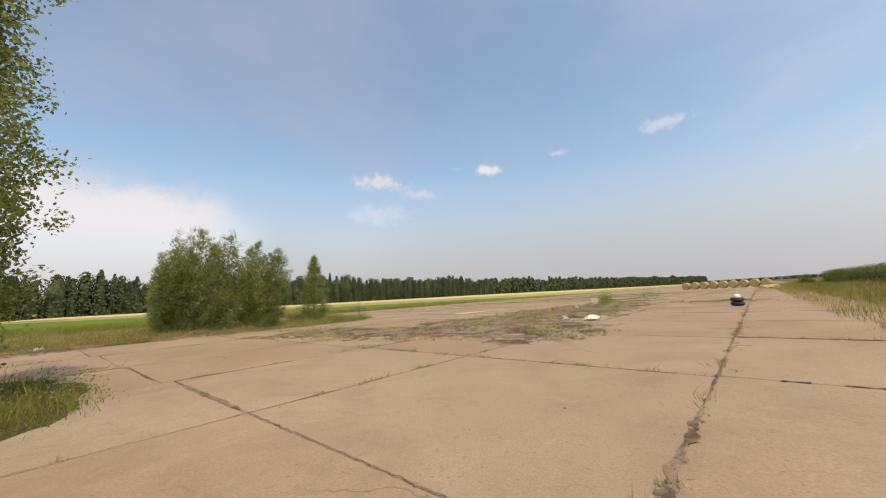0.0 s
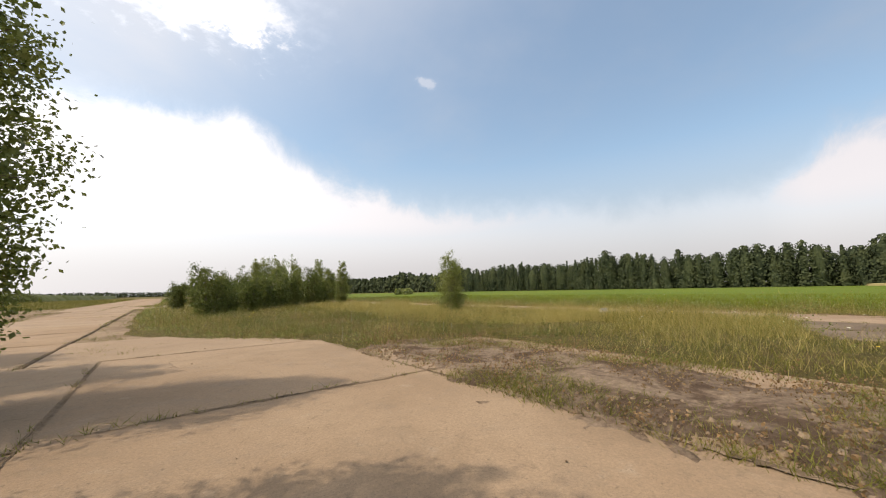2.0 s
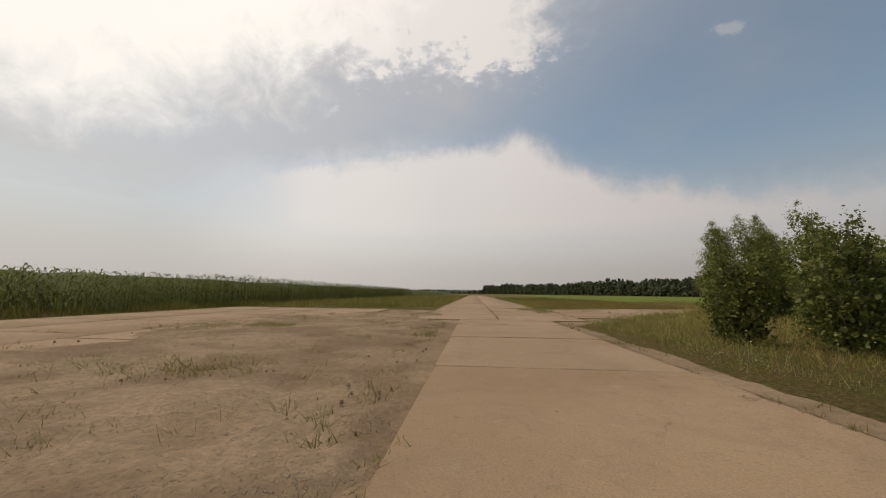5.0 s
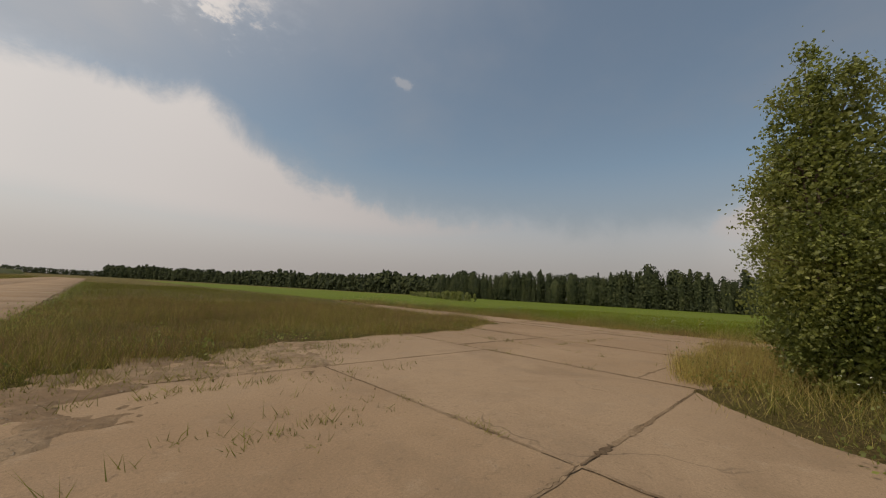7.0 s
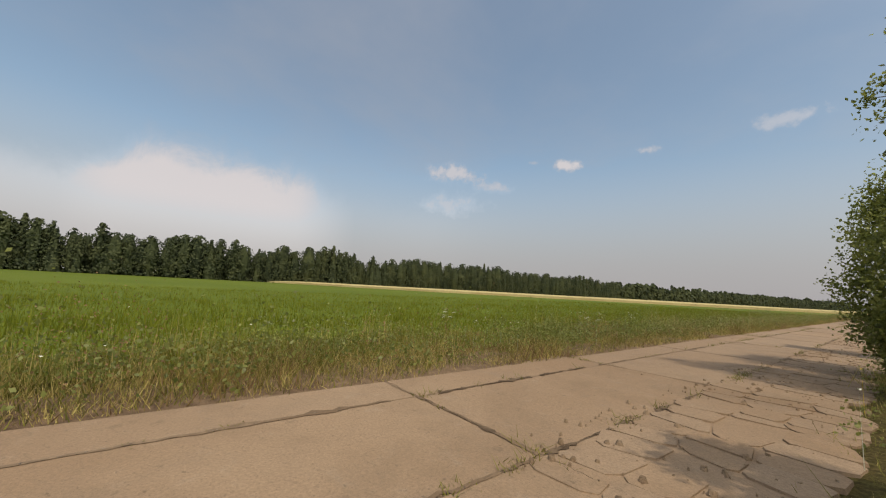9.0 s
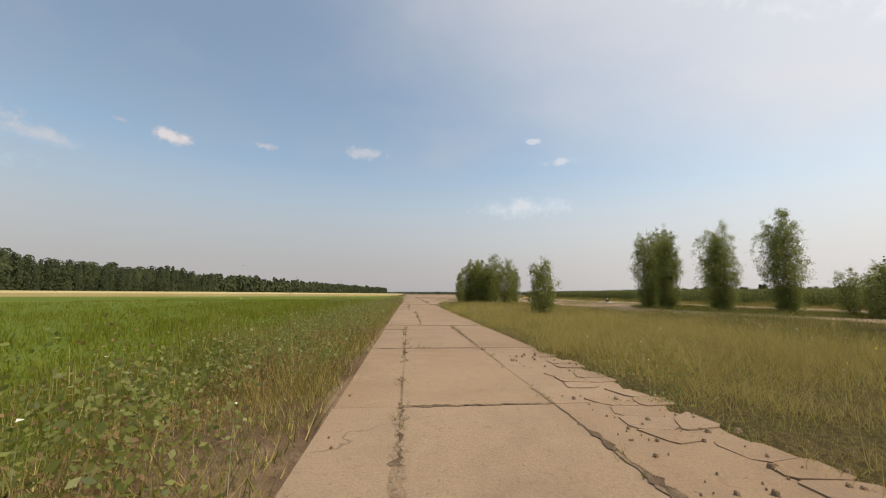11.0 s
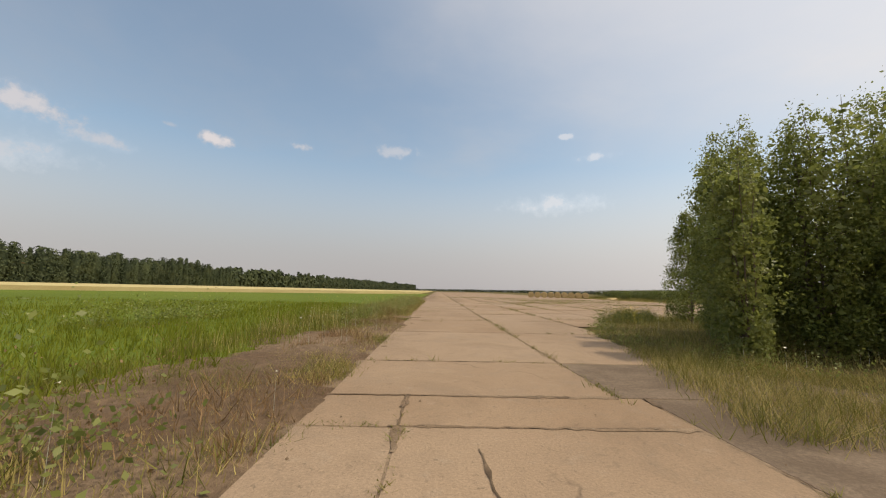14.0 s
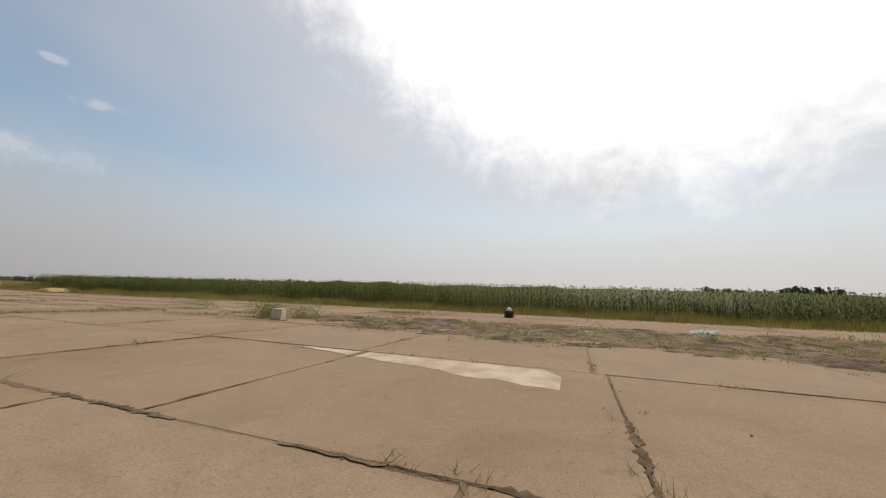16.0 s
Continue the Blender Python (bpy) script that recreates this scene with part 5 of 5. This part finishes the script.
woods("forest", [(-239, 332), (-250, 60), (-252, -120), (-240, -238), (-249, -285)], "dark mixed forest edge of pines and birches beyond the field", 81, 20.3, 3.9, 3, 540, 0.56, broad=1.35)
woods("forest_edge", [(-237, 332), (-247, 60), (-249, -120), (-237, -238), (-246, -285)], "bushes and young trees along the forest edge", 88, 8.0, 2.4, 1, 170, 0.95)
woods("far_forest", [(-120, 1250), (-180, 760), (-239, 332)], "distant dark forest along the horizon", 82, 19.0, 4.0, 2, 80, 1.9, broad=1.3)
woods("south_forest", [(-250, -270), (-258, -353), (-188, -624), (-40, -900)], "distant mixed forest beyond the southern fields", 83, 20.0, 4.0, 2, 90, 1.9, broad=1.4)
woods("hedge", [(-88, -118), (-104, -140), (-128, -178), (-160, -225)], "low willow scrub in the field", 84, 2.3, 2.6, 2, 110, 3.6, LEAF)
woods("horizon_trees", [(300, 900), (60, 1150), (-110, 1250)], "thin line of trees on the horizon", 85, 7.0, 3.0, 2, 40, 3.0, broad=2.6)
woods("east_woods", [(420, -300), (330, 0), (235, 120), (195, 200), (240, 340), (330, 560), (300, 900)], "low wooded rise behind the maize", 86, 8.0, 5.0, 1, 80, 2.8, broad=1.8)
woods("south_rise", [(-40, -900), (160, -850), (330, -620), (420, -300)], "low wooded rise to the south", 87, 9.0, 4.0, 2, 60, 3.0, broad=3.0)

woods("copse", [(296, -72), (284, -104), (268, -136)], "dark copse standing above the maize field", 89, 12.5, 2.6, 3, 160, 1.2, broad=2.2)

# ---- trees and bushes on the grass islands ----
ISLE_A = [(-30.5, 5.6, 4.2, 0.9), (-29.3, 7.0, 5.7, 1.45), (-28.2, 6.3, 5.8, 2.1), (-26.2, 6.6, 6.5, 2.6), (-24.2, 7.4, 6.0, 2.1), (-27.0, 5.3, 5.3, 1.6), (-28.0, 8.2, 5.9, 1.6), (-25.6, 9.4, 5.2, 1.9), (-22.6, 9.7, 4.9, 1.5), (-27.2, 10.5, 6.0, 1.25), (-25.5, 14.1, 4.9, 1.25)]
for i, (x, y, h, wd) in enumerate(ISLE_A):
    end = i == len(ISLE_A) - 1
    tree("birch", x, y, h, wd, "slender cone-shaped young birch at the end of the clump" if end else "young leafy birch in a clump on the grass island", 100 + i, LEAF, 1 if end else 6, 0.02, 300 if end else 140 if i == 0 else 150 if i == 7 else 360 if i in (2, 3) else 280, 66, 0.056, 0.16 if end else 0.42, 1.0 if end else 1.6, group="birch clump", dense=0.22 if end else 0.75)
tree("birch_sapling", -29.2, -18.4, 3.4, 1.45, "single slim birch sapling standing in dry grass", 120, LEAF, 5, 0.03, 240, 56, 0.054, 0.36, 1.35, dense=0.35)
ISLE_B = [(-26.7, -57.0, 6.0, 1.8), (-29.75, -57.05, 6.2, 1.75), (-27.8, -55.3, 6.3, 1.8), (-31.3, -55.4, 5.8, 1.3), (-28.4, -52.8, 6.2, 2.0), (-32.6, -49.7, 5.7, 1.5), (-33.1, -47.2, 4.4, 1.7), (-32.9, -42.6, 4.9, 1.4), (-29.6, -48.4, 6.0, 1.9), (-30.9, -56.6, 3.5, 1.0)]
for i, (x, y, h, wd) in enumerate(ISLE_B):
    tree("birch", x, y, h, wd, "dense dark-leaved birch at the southern end of the grass island", 130 + i, LEAF, 5, 0.02, (420, 520, 260, 220, 80, 240, 300, 240, 70, 220)[i], 74, 0.060, 0.28 if i == 7 else 0.34, 1.25 if i == 7 else 2.2, group="southern birches", dense=0.3 if i == 7 else 1.7 if i < 4 or i == 9 else 1.3 if i in (5, 6) else 0.8, spray=0.09 if i < 7 and i != 4 else 0.125)
for i, (x, y, h, wd) in enumerate([(-18.8, -27.4, 2.9, 1.7), (-21.6, -31.5, 2.6, 1.7), (-25.4, -38.6, 3.6, 2.1), (-28.8, -40.6, 4.1, 2.1), (-23.2, -35.0, 2.9, 1.8), (-20.6, -33.2, 2.6, 1.6), (-26.9, -40.2, 3.5, 2.0), (-24.2, -36.9, 3.1, 1.8), (-20.0, -30.0, 2.0, 1.3), (-30.4, -42.4, 3.2, 1.7),
                                    (-17.8, -42.5, 2.5, 1.2), (-19.3, -41.2, 3.1, 1.6), (-21.0, -43.4, 3.6, 1.8), (-22.6, -40.6, 3.8, 1.8)]):
    tree("alder_bush", x, y, h, wd, "bushy dark green alder scrub in the meadow", 150 + i, LEAF_DARK, 6, 0.02, 130, 48, 0.074, 0.4, 1.25, group="alder scrub")
ISLE_C = [(-8.8, -1.0, 8.8, 1.9), (-13.7, -5.6, 7.8, 2.2), (-11.2, -3.6, 8.6, 2.0), (-14.5, -9.2, 6.9, 1.9), (-9.4, -8.4, 7.6, 2.2), (-12.4, -12.4, 7.2, 2.2), (-10.4, -15.6, 7.6, 2.1)]
for i, (x, y, h, wd) in enumerate(ISLE_C):
    tree("birch", x, y, h, wd, "tall birch with drooping twigs beside the concrete", 170 + i, LEAF, 5, 0.02, 110 if i in (2, 4) else 330 if i == 0 else 350, 80, 0.060, 0.4, 1.7, group="tall birches", dense=0.5 if i in (2, 4) else 1.7, spray=0.085)
for i, (x, y, h, wd) in enumerate([(-9.7, -18.7, 3.0, 1.1), (-9.3, -20.5, 3.2, 1.2), (-8.1, -19.6, 3.4, 1.3), (-7.4, -21.1, 3.9, 1.3), (-8.9, -21.9, 3.4, 1.2), (-7.9, -22.7, 4.2, 1.2), (-8.6, -23.3, 2.4, 0.9), (-5.6, -21.6, 4.4, 1.3), (-7.0, -18.0, 3.6, 1.3), (-10.3, -20.3, 2.2, 0.8)]):
    tree("poplar_bush", x, y, h, wd, "airy poplar bush at the edge of the gravel", 190 + i, LEAF, 8, 0.10, int(40 * h * wd), 56, 0.048, 0.55, 1.2, group="poplar bushes", dense=0.22)


for i, (x, y, h, wd) in enumerate([(5.2, 78.0, 1.7, 1.7), (7.8, 71.0, 2.1, 2.0)]):
    tree("willow_bush", x, y, h, wd, "low grey-green willow bush in the rough grass before the maize", 210 + i, LEAF_DARK, 5, 0.02, 60, 50, 0.09, 0.5, 1.8, group="willow bushes")


# ---- loose things ----
def straw_bale(x, y, turn, seed):
    """A round straw bale standing on its edge, with bulging sides and loose ends."""
    g = np.random.default_rng(seed)
    bm = bmesh.new()
    rings = []
    for s, r in ((-0.62, 0.02), (-0.62, 0.62), (-0.56, 0.74), (0.0, 0.78), (0.56, 0.74), (0.62, 0.62), (0.62, 0.02)):
        rings.append([bm.verts.new((s + g.normal(0, 0.012), math.cos(k * math.tau / 18) * r * g.uniform(0.985, 1.015), 0.75 + math.sin(k * math.tau / 18) * r * g.uniform(0.985, 1.015))) for k in range(18)])
    for lo, hi in zip(rings, rings[1:]):
        for k in range(18):
            bm.faces.new((lo[k], lo[(k + 1) % 18], hi[(k + 1) % 18], hi[k]))
    bmesh.ops.recalc_face_normals(bm, faces=bm.faces[:])
    ob = tagged(part("straw_bale", bm, None, mat=BALE), "round golden straw bale in a row on the concrete", "bale", "row of straw bales")
    ob.matrix_world = pose(x, y, -0.02, 0, 0, turn)
    return ob


first_bale = straw_bale(-12.0, 92.6, 78, 1)
for i in range(1, 9):
    copy_thing(first_bale, pose(-12.0 + i * 1.6, 92.6 - i * 0.42, -0.02, 0, 0, 74 + (i * 37) % 11))



def straw_heap(x, y, wide, high, seed):
    """A collapsed heap of loose straw."""
    g = np.random.default_rng(seed)
    bm = bmesh.new()
    bmesh.ops.create_uvsphere(bm, u_segments=28, v_segments=14, radius=1.0)
    for v in bm.verts:
        bump = 1 + 0.22 * noise.noise(v.co * 2.2 + Vector((seed, 3, 1))) + g.normal(0, 0.03)
        v.co = Vector((v.co.x * wide * bump, v.co.y * wide * 0.7 * bump, max(v.co.z, -0.1) * high * bump))
    ob = tagged(part("straw_heap", bm, None, mat=BALE), "loose heap of golden straw on the concrete", "straw")
    ob.location = (x, y, 0.0)
    return ob


straw_heap(1.0, 75.5, 1.2, 0.5, 4)


def concrete_block(x, y, turn, seed):
    """A chipped, weathered block of concrete lying on the ground."""
    g = np.random.default_rng(seed)
    bm = bmesh.new()
    bmesh.ops.create_cube(bm, size=1.0)
    bmesh.ops.subdivide_edges(bm, edges=bm.edges[:], cuts=3, use_grid_fill=True)
    for v in bm.verts:
        corner = sum(abs(c) > 0.49 for c in v.co)
        v.co *= 1 - 0.05 * (corner > 1) - 0.08 * (corner > 2) * g.random()
        v.co = Vector(((v.co.x + g.normal(0, 0.012)) * 0.58, (v.co.y + g.normal(0, 0.012)) * 0.42, (v.co.z + 0.5 + g.normal(0, 0.01)) * 0.46))
    ob = tagged(part("concrete_block", bm, None, mat=PALE), "pale chipped concrete block among weeds", "block")
    ob.matrix_world = pose(x, y, -0.015, 0, 0, turn)
    return ob


concrete_block(-10.8, 31.6, 24, 3)


def crumpled_sheet(x, y, seed):
    """A scrap of white plastic sheeting, folded up and half buried."""
    bm = bmesh.new()
    bmesh.ops.create_grid(bm, x_segments=26, y_segments=12, size=1.0)
    for v in bm.verts:
        u, w = v.co.x, v.co.y
        fold = noise.noise(Vector((u * 2.6, w * 2.6, seed))) + 0.5 * noise.noise(Vector((u * 6, w * 6, seed + 5)))
        edge = max(0.0, 1 - max(abs(u), abs(w)) ** 4)
        v.co = Vector((u * 0.26 + 0.05 * fold, w * 0.52 * (1 + 0.2 * fold), 0.03 + edge * (0.09 + 0.11 * fold)))
    ob = tagged(part("plastic_sheet", bm, None, mat=UMBEL), "crumpled scrap of white plastic sheeting on churned soil", "sheet")
    solid = ob.modifiers.new("thick", "SOLIDIFY")
    solid.thickness = 0.004
    ob.matrix_world = pose(x, y, 0.03, 0, 0, 12)
    return ob


crumpled_sheet(-5.4, 15.3, 2)


def boulder(name, x, y, size, label, seed):
    g = np.random.default_rng(seed)
    bm = bmesh.new()
    bmesh.ops.create_icosphere(bm, subdivisions=2, radius=1.0)
    for v in bm.verts:
        v.co *= 1 + 0.25 * noise.noise(v.co * 1.7 + Vector((seed, 0, 0))) + g.normal(0, 0.03)
        v.co = Vector((v.co.x * size[0], v.co.y * size[1], max(-0.25, v.co.z) * size[2]))
    ob = tagged(part(name, bm, None, mat=STONE), label, "stone")
    ob.location = (x, y, 0.02)
    return ob


boulder("stone", -31.9, -11.2, (0.34, 0.26, 0.36), "grey weathered lump of concrete lying in the grass", 3)
boulder("stone", -31.3, -10.7, (0.20, 0.16, 0.16), "small grey lump of concrete in the grass", 4)
boulder("stone", -33.4, -12.2, (0.12, 0.10, 0.09), "small grey stone at the road edge", 5)


def tyre_marker(x, y):
    """An old tyre on its side with a white marker cap on top."""
    root = tagged(new("tyre_marker"), "old black tyre with a white cap as track marker", "marker")
    root.location = (x, y, 0.0)
    for k in range(2):
        bm = bmesh.new()
        rings = []
        for i in range(20):
            a = i * math.tau / 20
            rings.append([bm.verts.new(((0.21 + 0.09 * math.cos(b)) * math.cos(a), (0.21 + 0.09 * math.cos(b)) * math.sin(a), 0.12 + k * 0.21 + 0.10 * math.sin(b))) for b in (j * math.tau / 8 for j in range(8))])
        for i in range(20):
            for j in range(8):
                bm.faces.new((rings[i][j], rings[(i + 1) % 20][j], rings[(i + 1) % 20][(j + 1) % 8], rings[i][(j + 1) % 8]))
        part("tyre", bm, root, mat=RUBBER)
    bm = bmesh.new()
    bmesh.ops.create_uvsphere(bm, u_segments=16, v_segments=10, radius=0.16)
    for v in bm.verts:
        v.co.z = max(v.co.z, -0.05) * 0.95 + 0.46
    part("cap", bm, root, "dirty white cap", WHITE)
    return root


tyre_marker(-1.0, 23.8)


def debris(name, x, y, wide, label, mat, seed, high=0.10):
    """A crumpled scrap lying on the ground."""
    g = np.random.default_rng(seed)
    bm = bmesh.new()
    n = 6
    grid = [[bm.verts.new((wide * (i / n - 0.5), wide * 0.45 * (j / n - 0.5) + g.normal(0, 0.01), 0.012 + abs(g.normal(0, high)) * (1 if 0 < i < n and 0 < j < n else 0.25))) for j in range(n + 1)] for i in range(n + 1)]
    for i in range(n):
        for j in range(n):
            bm.faces.new((grid[i][j], grid[i + 1][j], grid[i + 1][j + 1], grid[i][j + 1]))
    bmesh.ops.solidify(bm, geom=bm.faces[:], thickness=0.008)
    ob = tagged(part(name, bm, None, mat=mat), label, "litter")
    ob.matrix_world = pose(x, y, 0.0, 0, 0, float(g.uniform(0, 180)))
    return ob


debris("plastic_scrap", -6.8, 15.8, 0.75, "crumpled white plastic scrap on the soil", WHITE, 1)
debris("plastic_scrap", -9.6, 24.5, 0.5, "crumpled white plastic scrap among the weeds", WHITE, 2)
debris("plastic_scrap", -21.3, 0.3, 0.3, "small white plastic scrap at the grass edge", WHITE, 3)


def flower(x, y, high, mat, label, seed, heads=5):
    """A flowering weed: thin stems with small flat heads."""
    g = np.random.default_rng(seed)
    root = tagged(new("wild_flower"), label, "flower")
    root.location = (x, y, -0.03)
    stem, head = bmesh.new(), bmesh.new()
    for i in range(heads):
        tip = Vector((g.normal(0, 0.14), g.normal(0, 0.14), high * g.uniform(0.75, 1.05)))
        tube(stem, [(0, 0, 0), tip * 0.5 + Vector((0, 0, 0.04)), tip], [0.006, 0.005, 0.003], 4)
        for k in range(7):
            a = k * math.tau / 7
            c = tip + Vector((math.cos(a) * 0.035, math.sin(a) * 0.035, g.normal(0, 0.006)))
            pts = [head.verts.new(c + Vector((math.cos(b) * 0.022, math.sin(b) * 0.022, 0.004 * math.cos(2 * b)))) for b in (j * math.tau / 5 for j in range(5))]
            head.faces.new(pts)
    tagged(part("stalk", stem, root, mat=GRASS), kind="stuff")
    tagged(part("bloom", head, root, mat=mat), kind="stuff")
    return root


def dead_shrub(x, y, stems, label, seed, mat):
    """A bare shrub: a few thin grey stems, each with short side twigs."""
    g = np.random.default_rng(seed)
    root = tagged(new("dead_shrub"), label, "shrub")
    root.location = (x, y, -0.03)
    for dx, dy, high in stems:
        bm = bmesh.new()
        tip = Vector((dx, dy, high))
        bend = tip * 0.5 + Vector((g.normal(0, 0.03), g.normal(0, 0.03), 0.06))
        tube(bm, [(0, 0, 0), bend, tip], [0.009, 0.006, 0.002], 5)
        for k in range(7):
            f = g.uniform(0.35, 0.95)
            at = bend.lerp(tip, (f - 0.5) * 2) if f > 0.5 else bend * (f * 2)
            tube(bm, [at, at + Vector((g.normal(dx * 0.2, 0.10), g.normal(dy * 0.2, 0.10), g.uniform(0.10, 0.32)))], [0.003, 0.0015], 4)
        part("stem", bm, root, mat=mat)
    return root


dead_shrub(-21.8, 15.9, [(-0.5, 1.5, 1.60), (-0.2, 1.1, 1.55), (-0.3, 0.9, 1.2)], "dead pale branch leaning out of the grass", 341, DRY)
dead_shrub(-21.9, 15.6, [(0.0, 0.1, 1.75), (0.12, -0.08, 1.65), (-0.14, 0.12, 1.55), (0.22, 0.05, 1.6), (-0.05, -0.1, 1.8)], "bare upright shrub of thin twigs in the grass", 342, TWIG)
for i, (x, y) in enumerate([(-39.6, -12.6), (-40.1, -11.4), (-27.4, 16.2), (-28.2, 15.4), (-20.9, 3.0)]):
    flower(x, y, 0.55, YELLOW, "yellow tansy flowering in the grass", 300 + i)
for i, (x, y) in enumerate([(-38.7, -63.0), (-38.9, -62.2), (-38.6, -61.0), (-39.4, -47.5), (-39.8, -44.2), (-40.6, -52.4)]):
    flower(x, y, 0.75, UMBEL, "white umbel flower standing above the grass", 320 + i, 6)
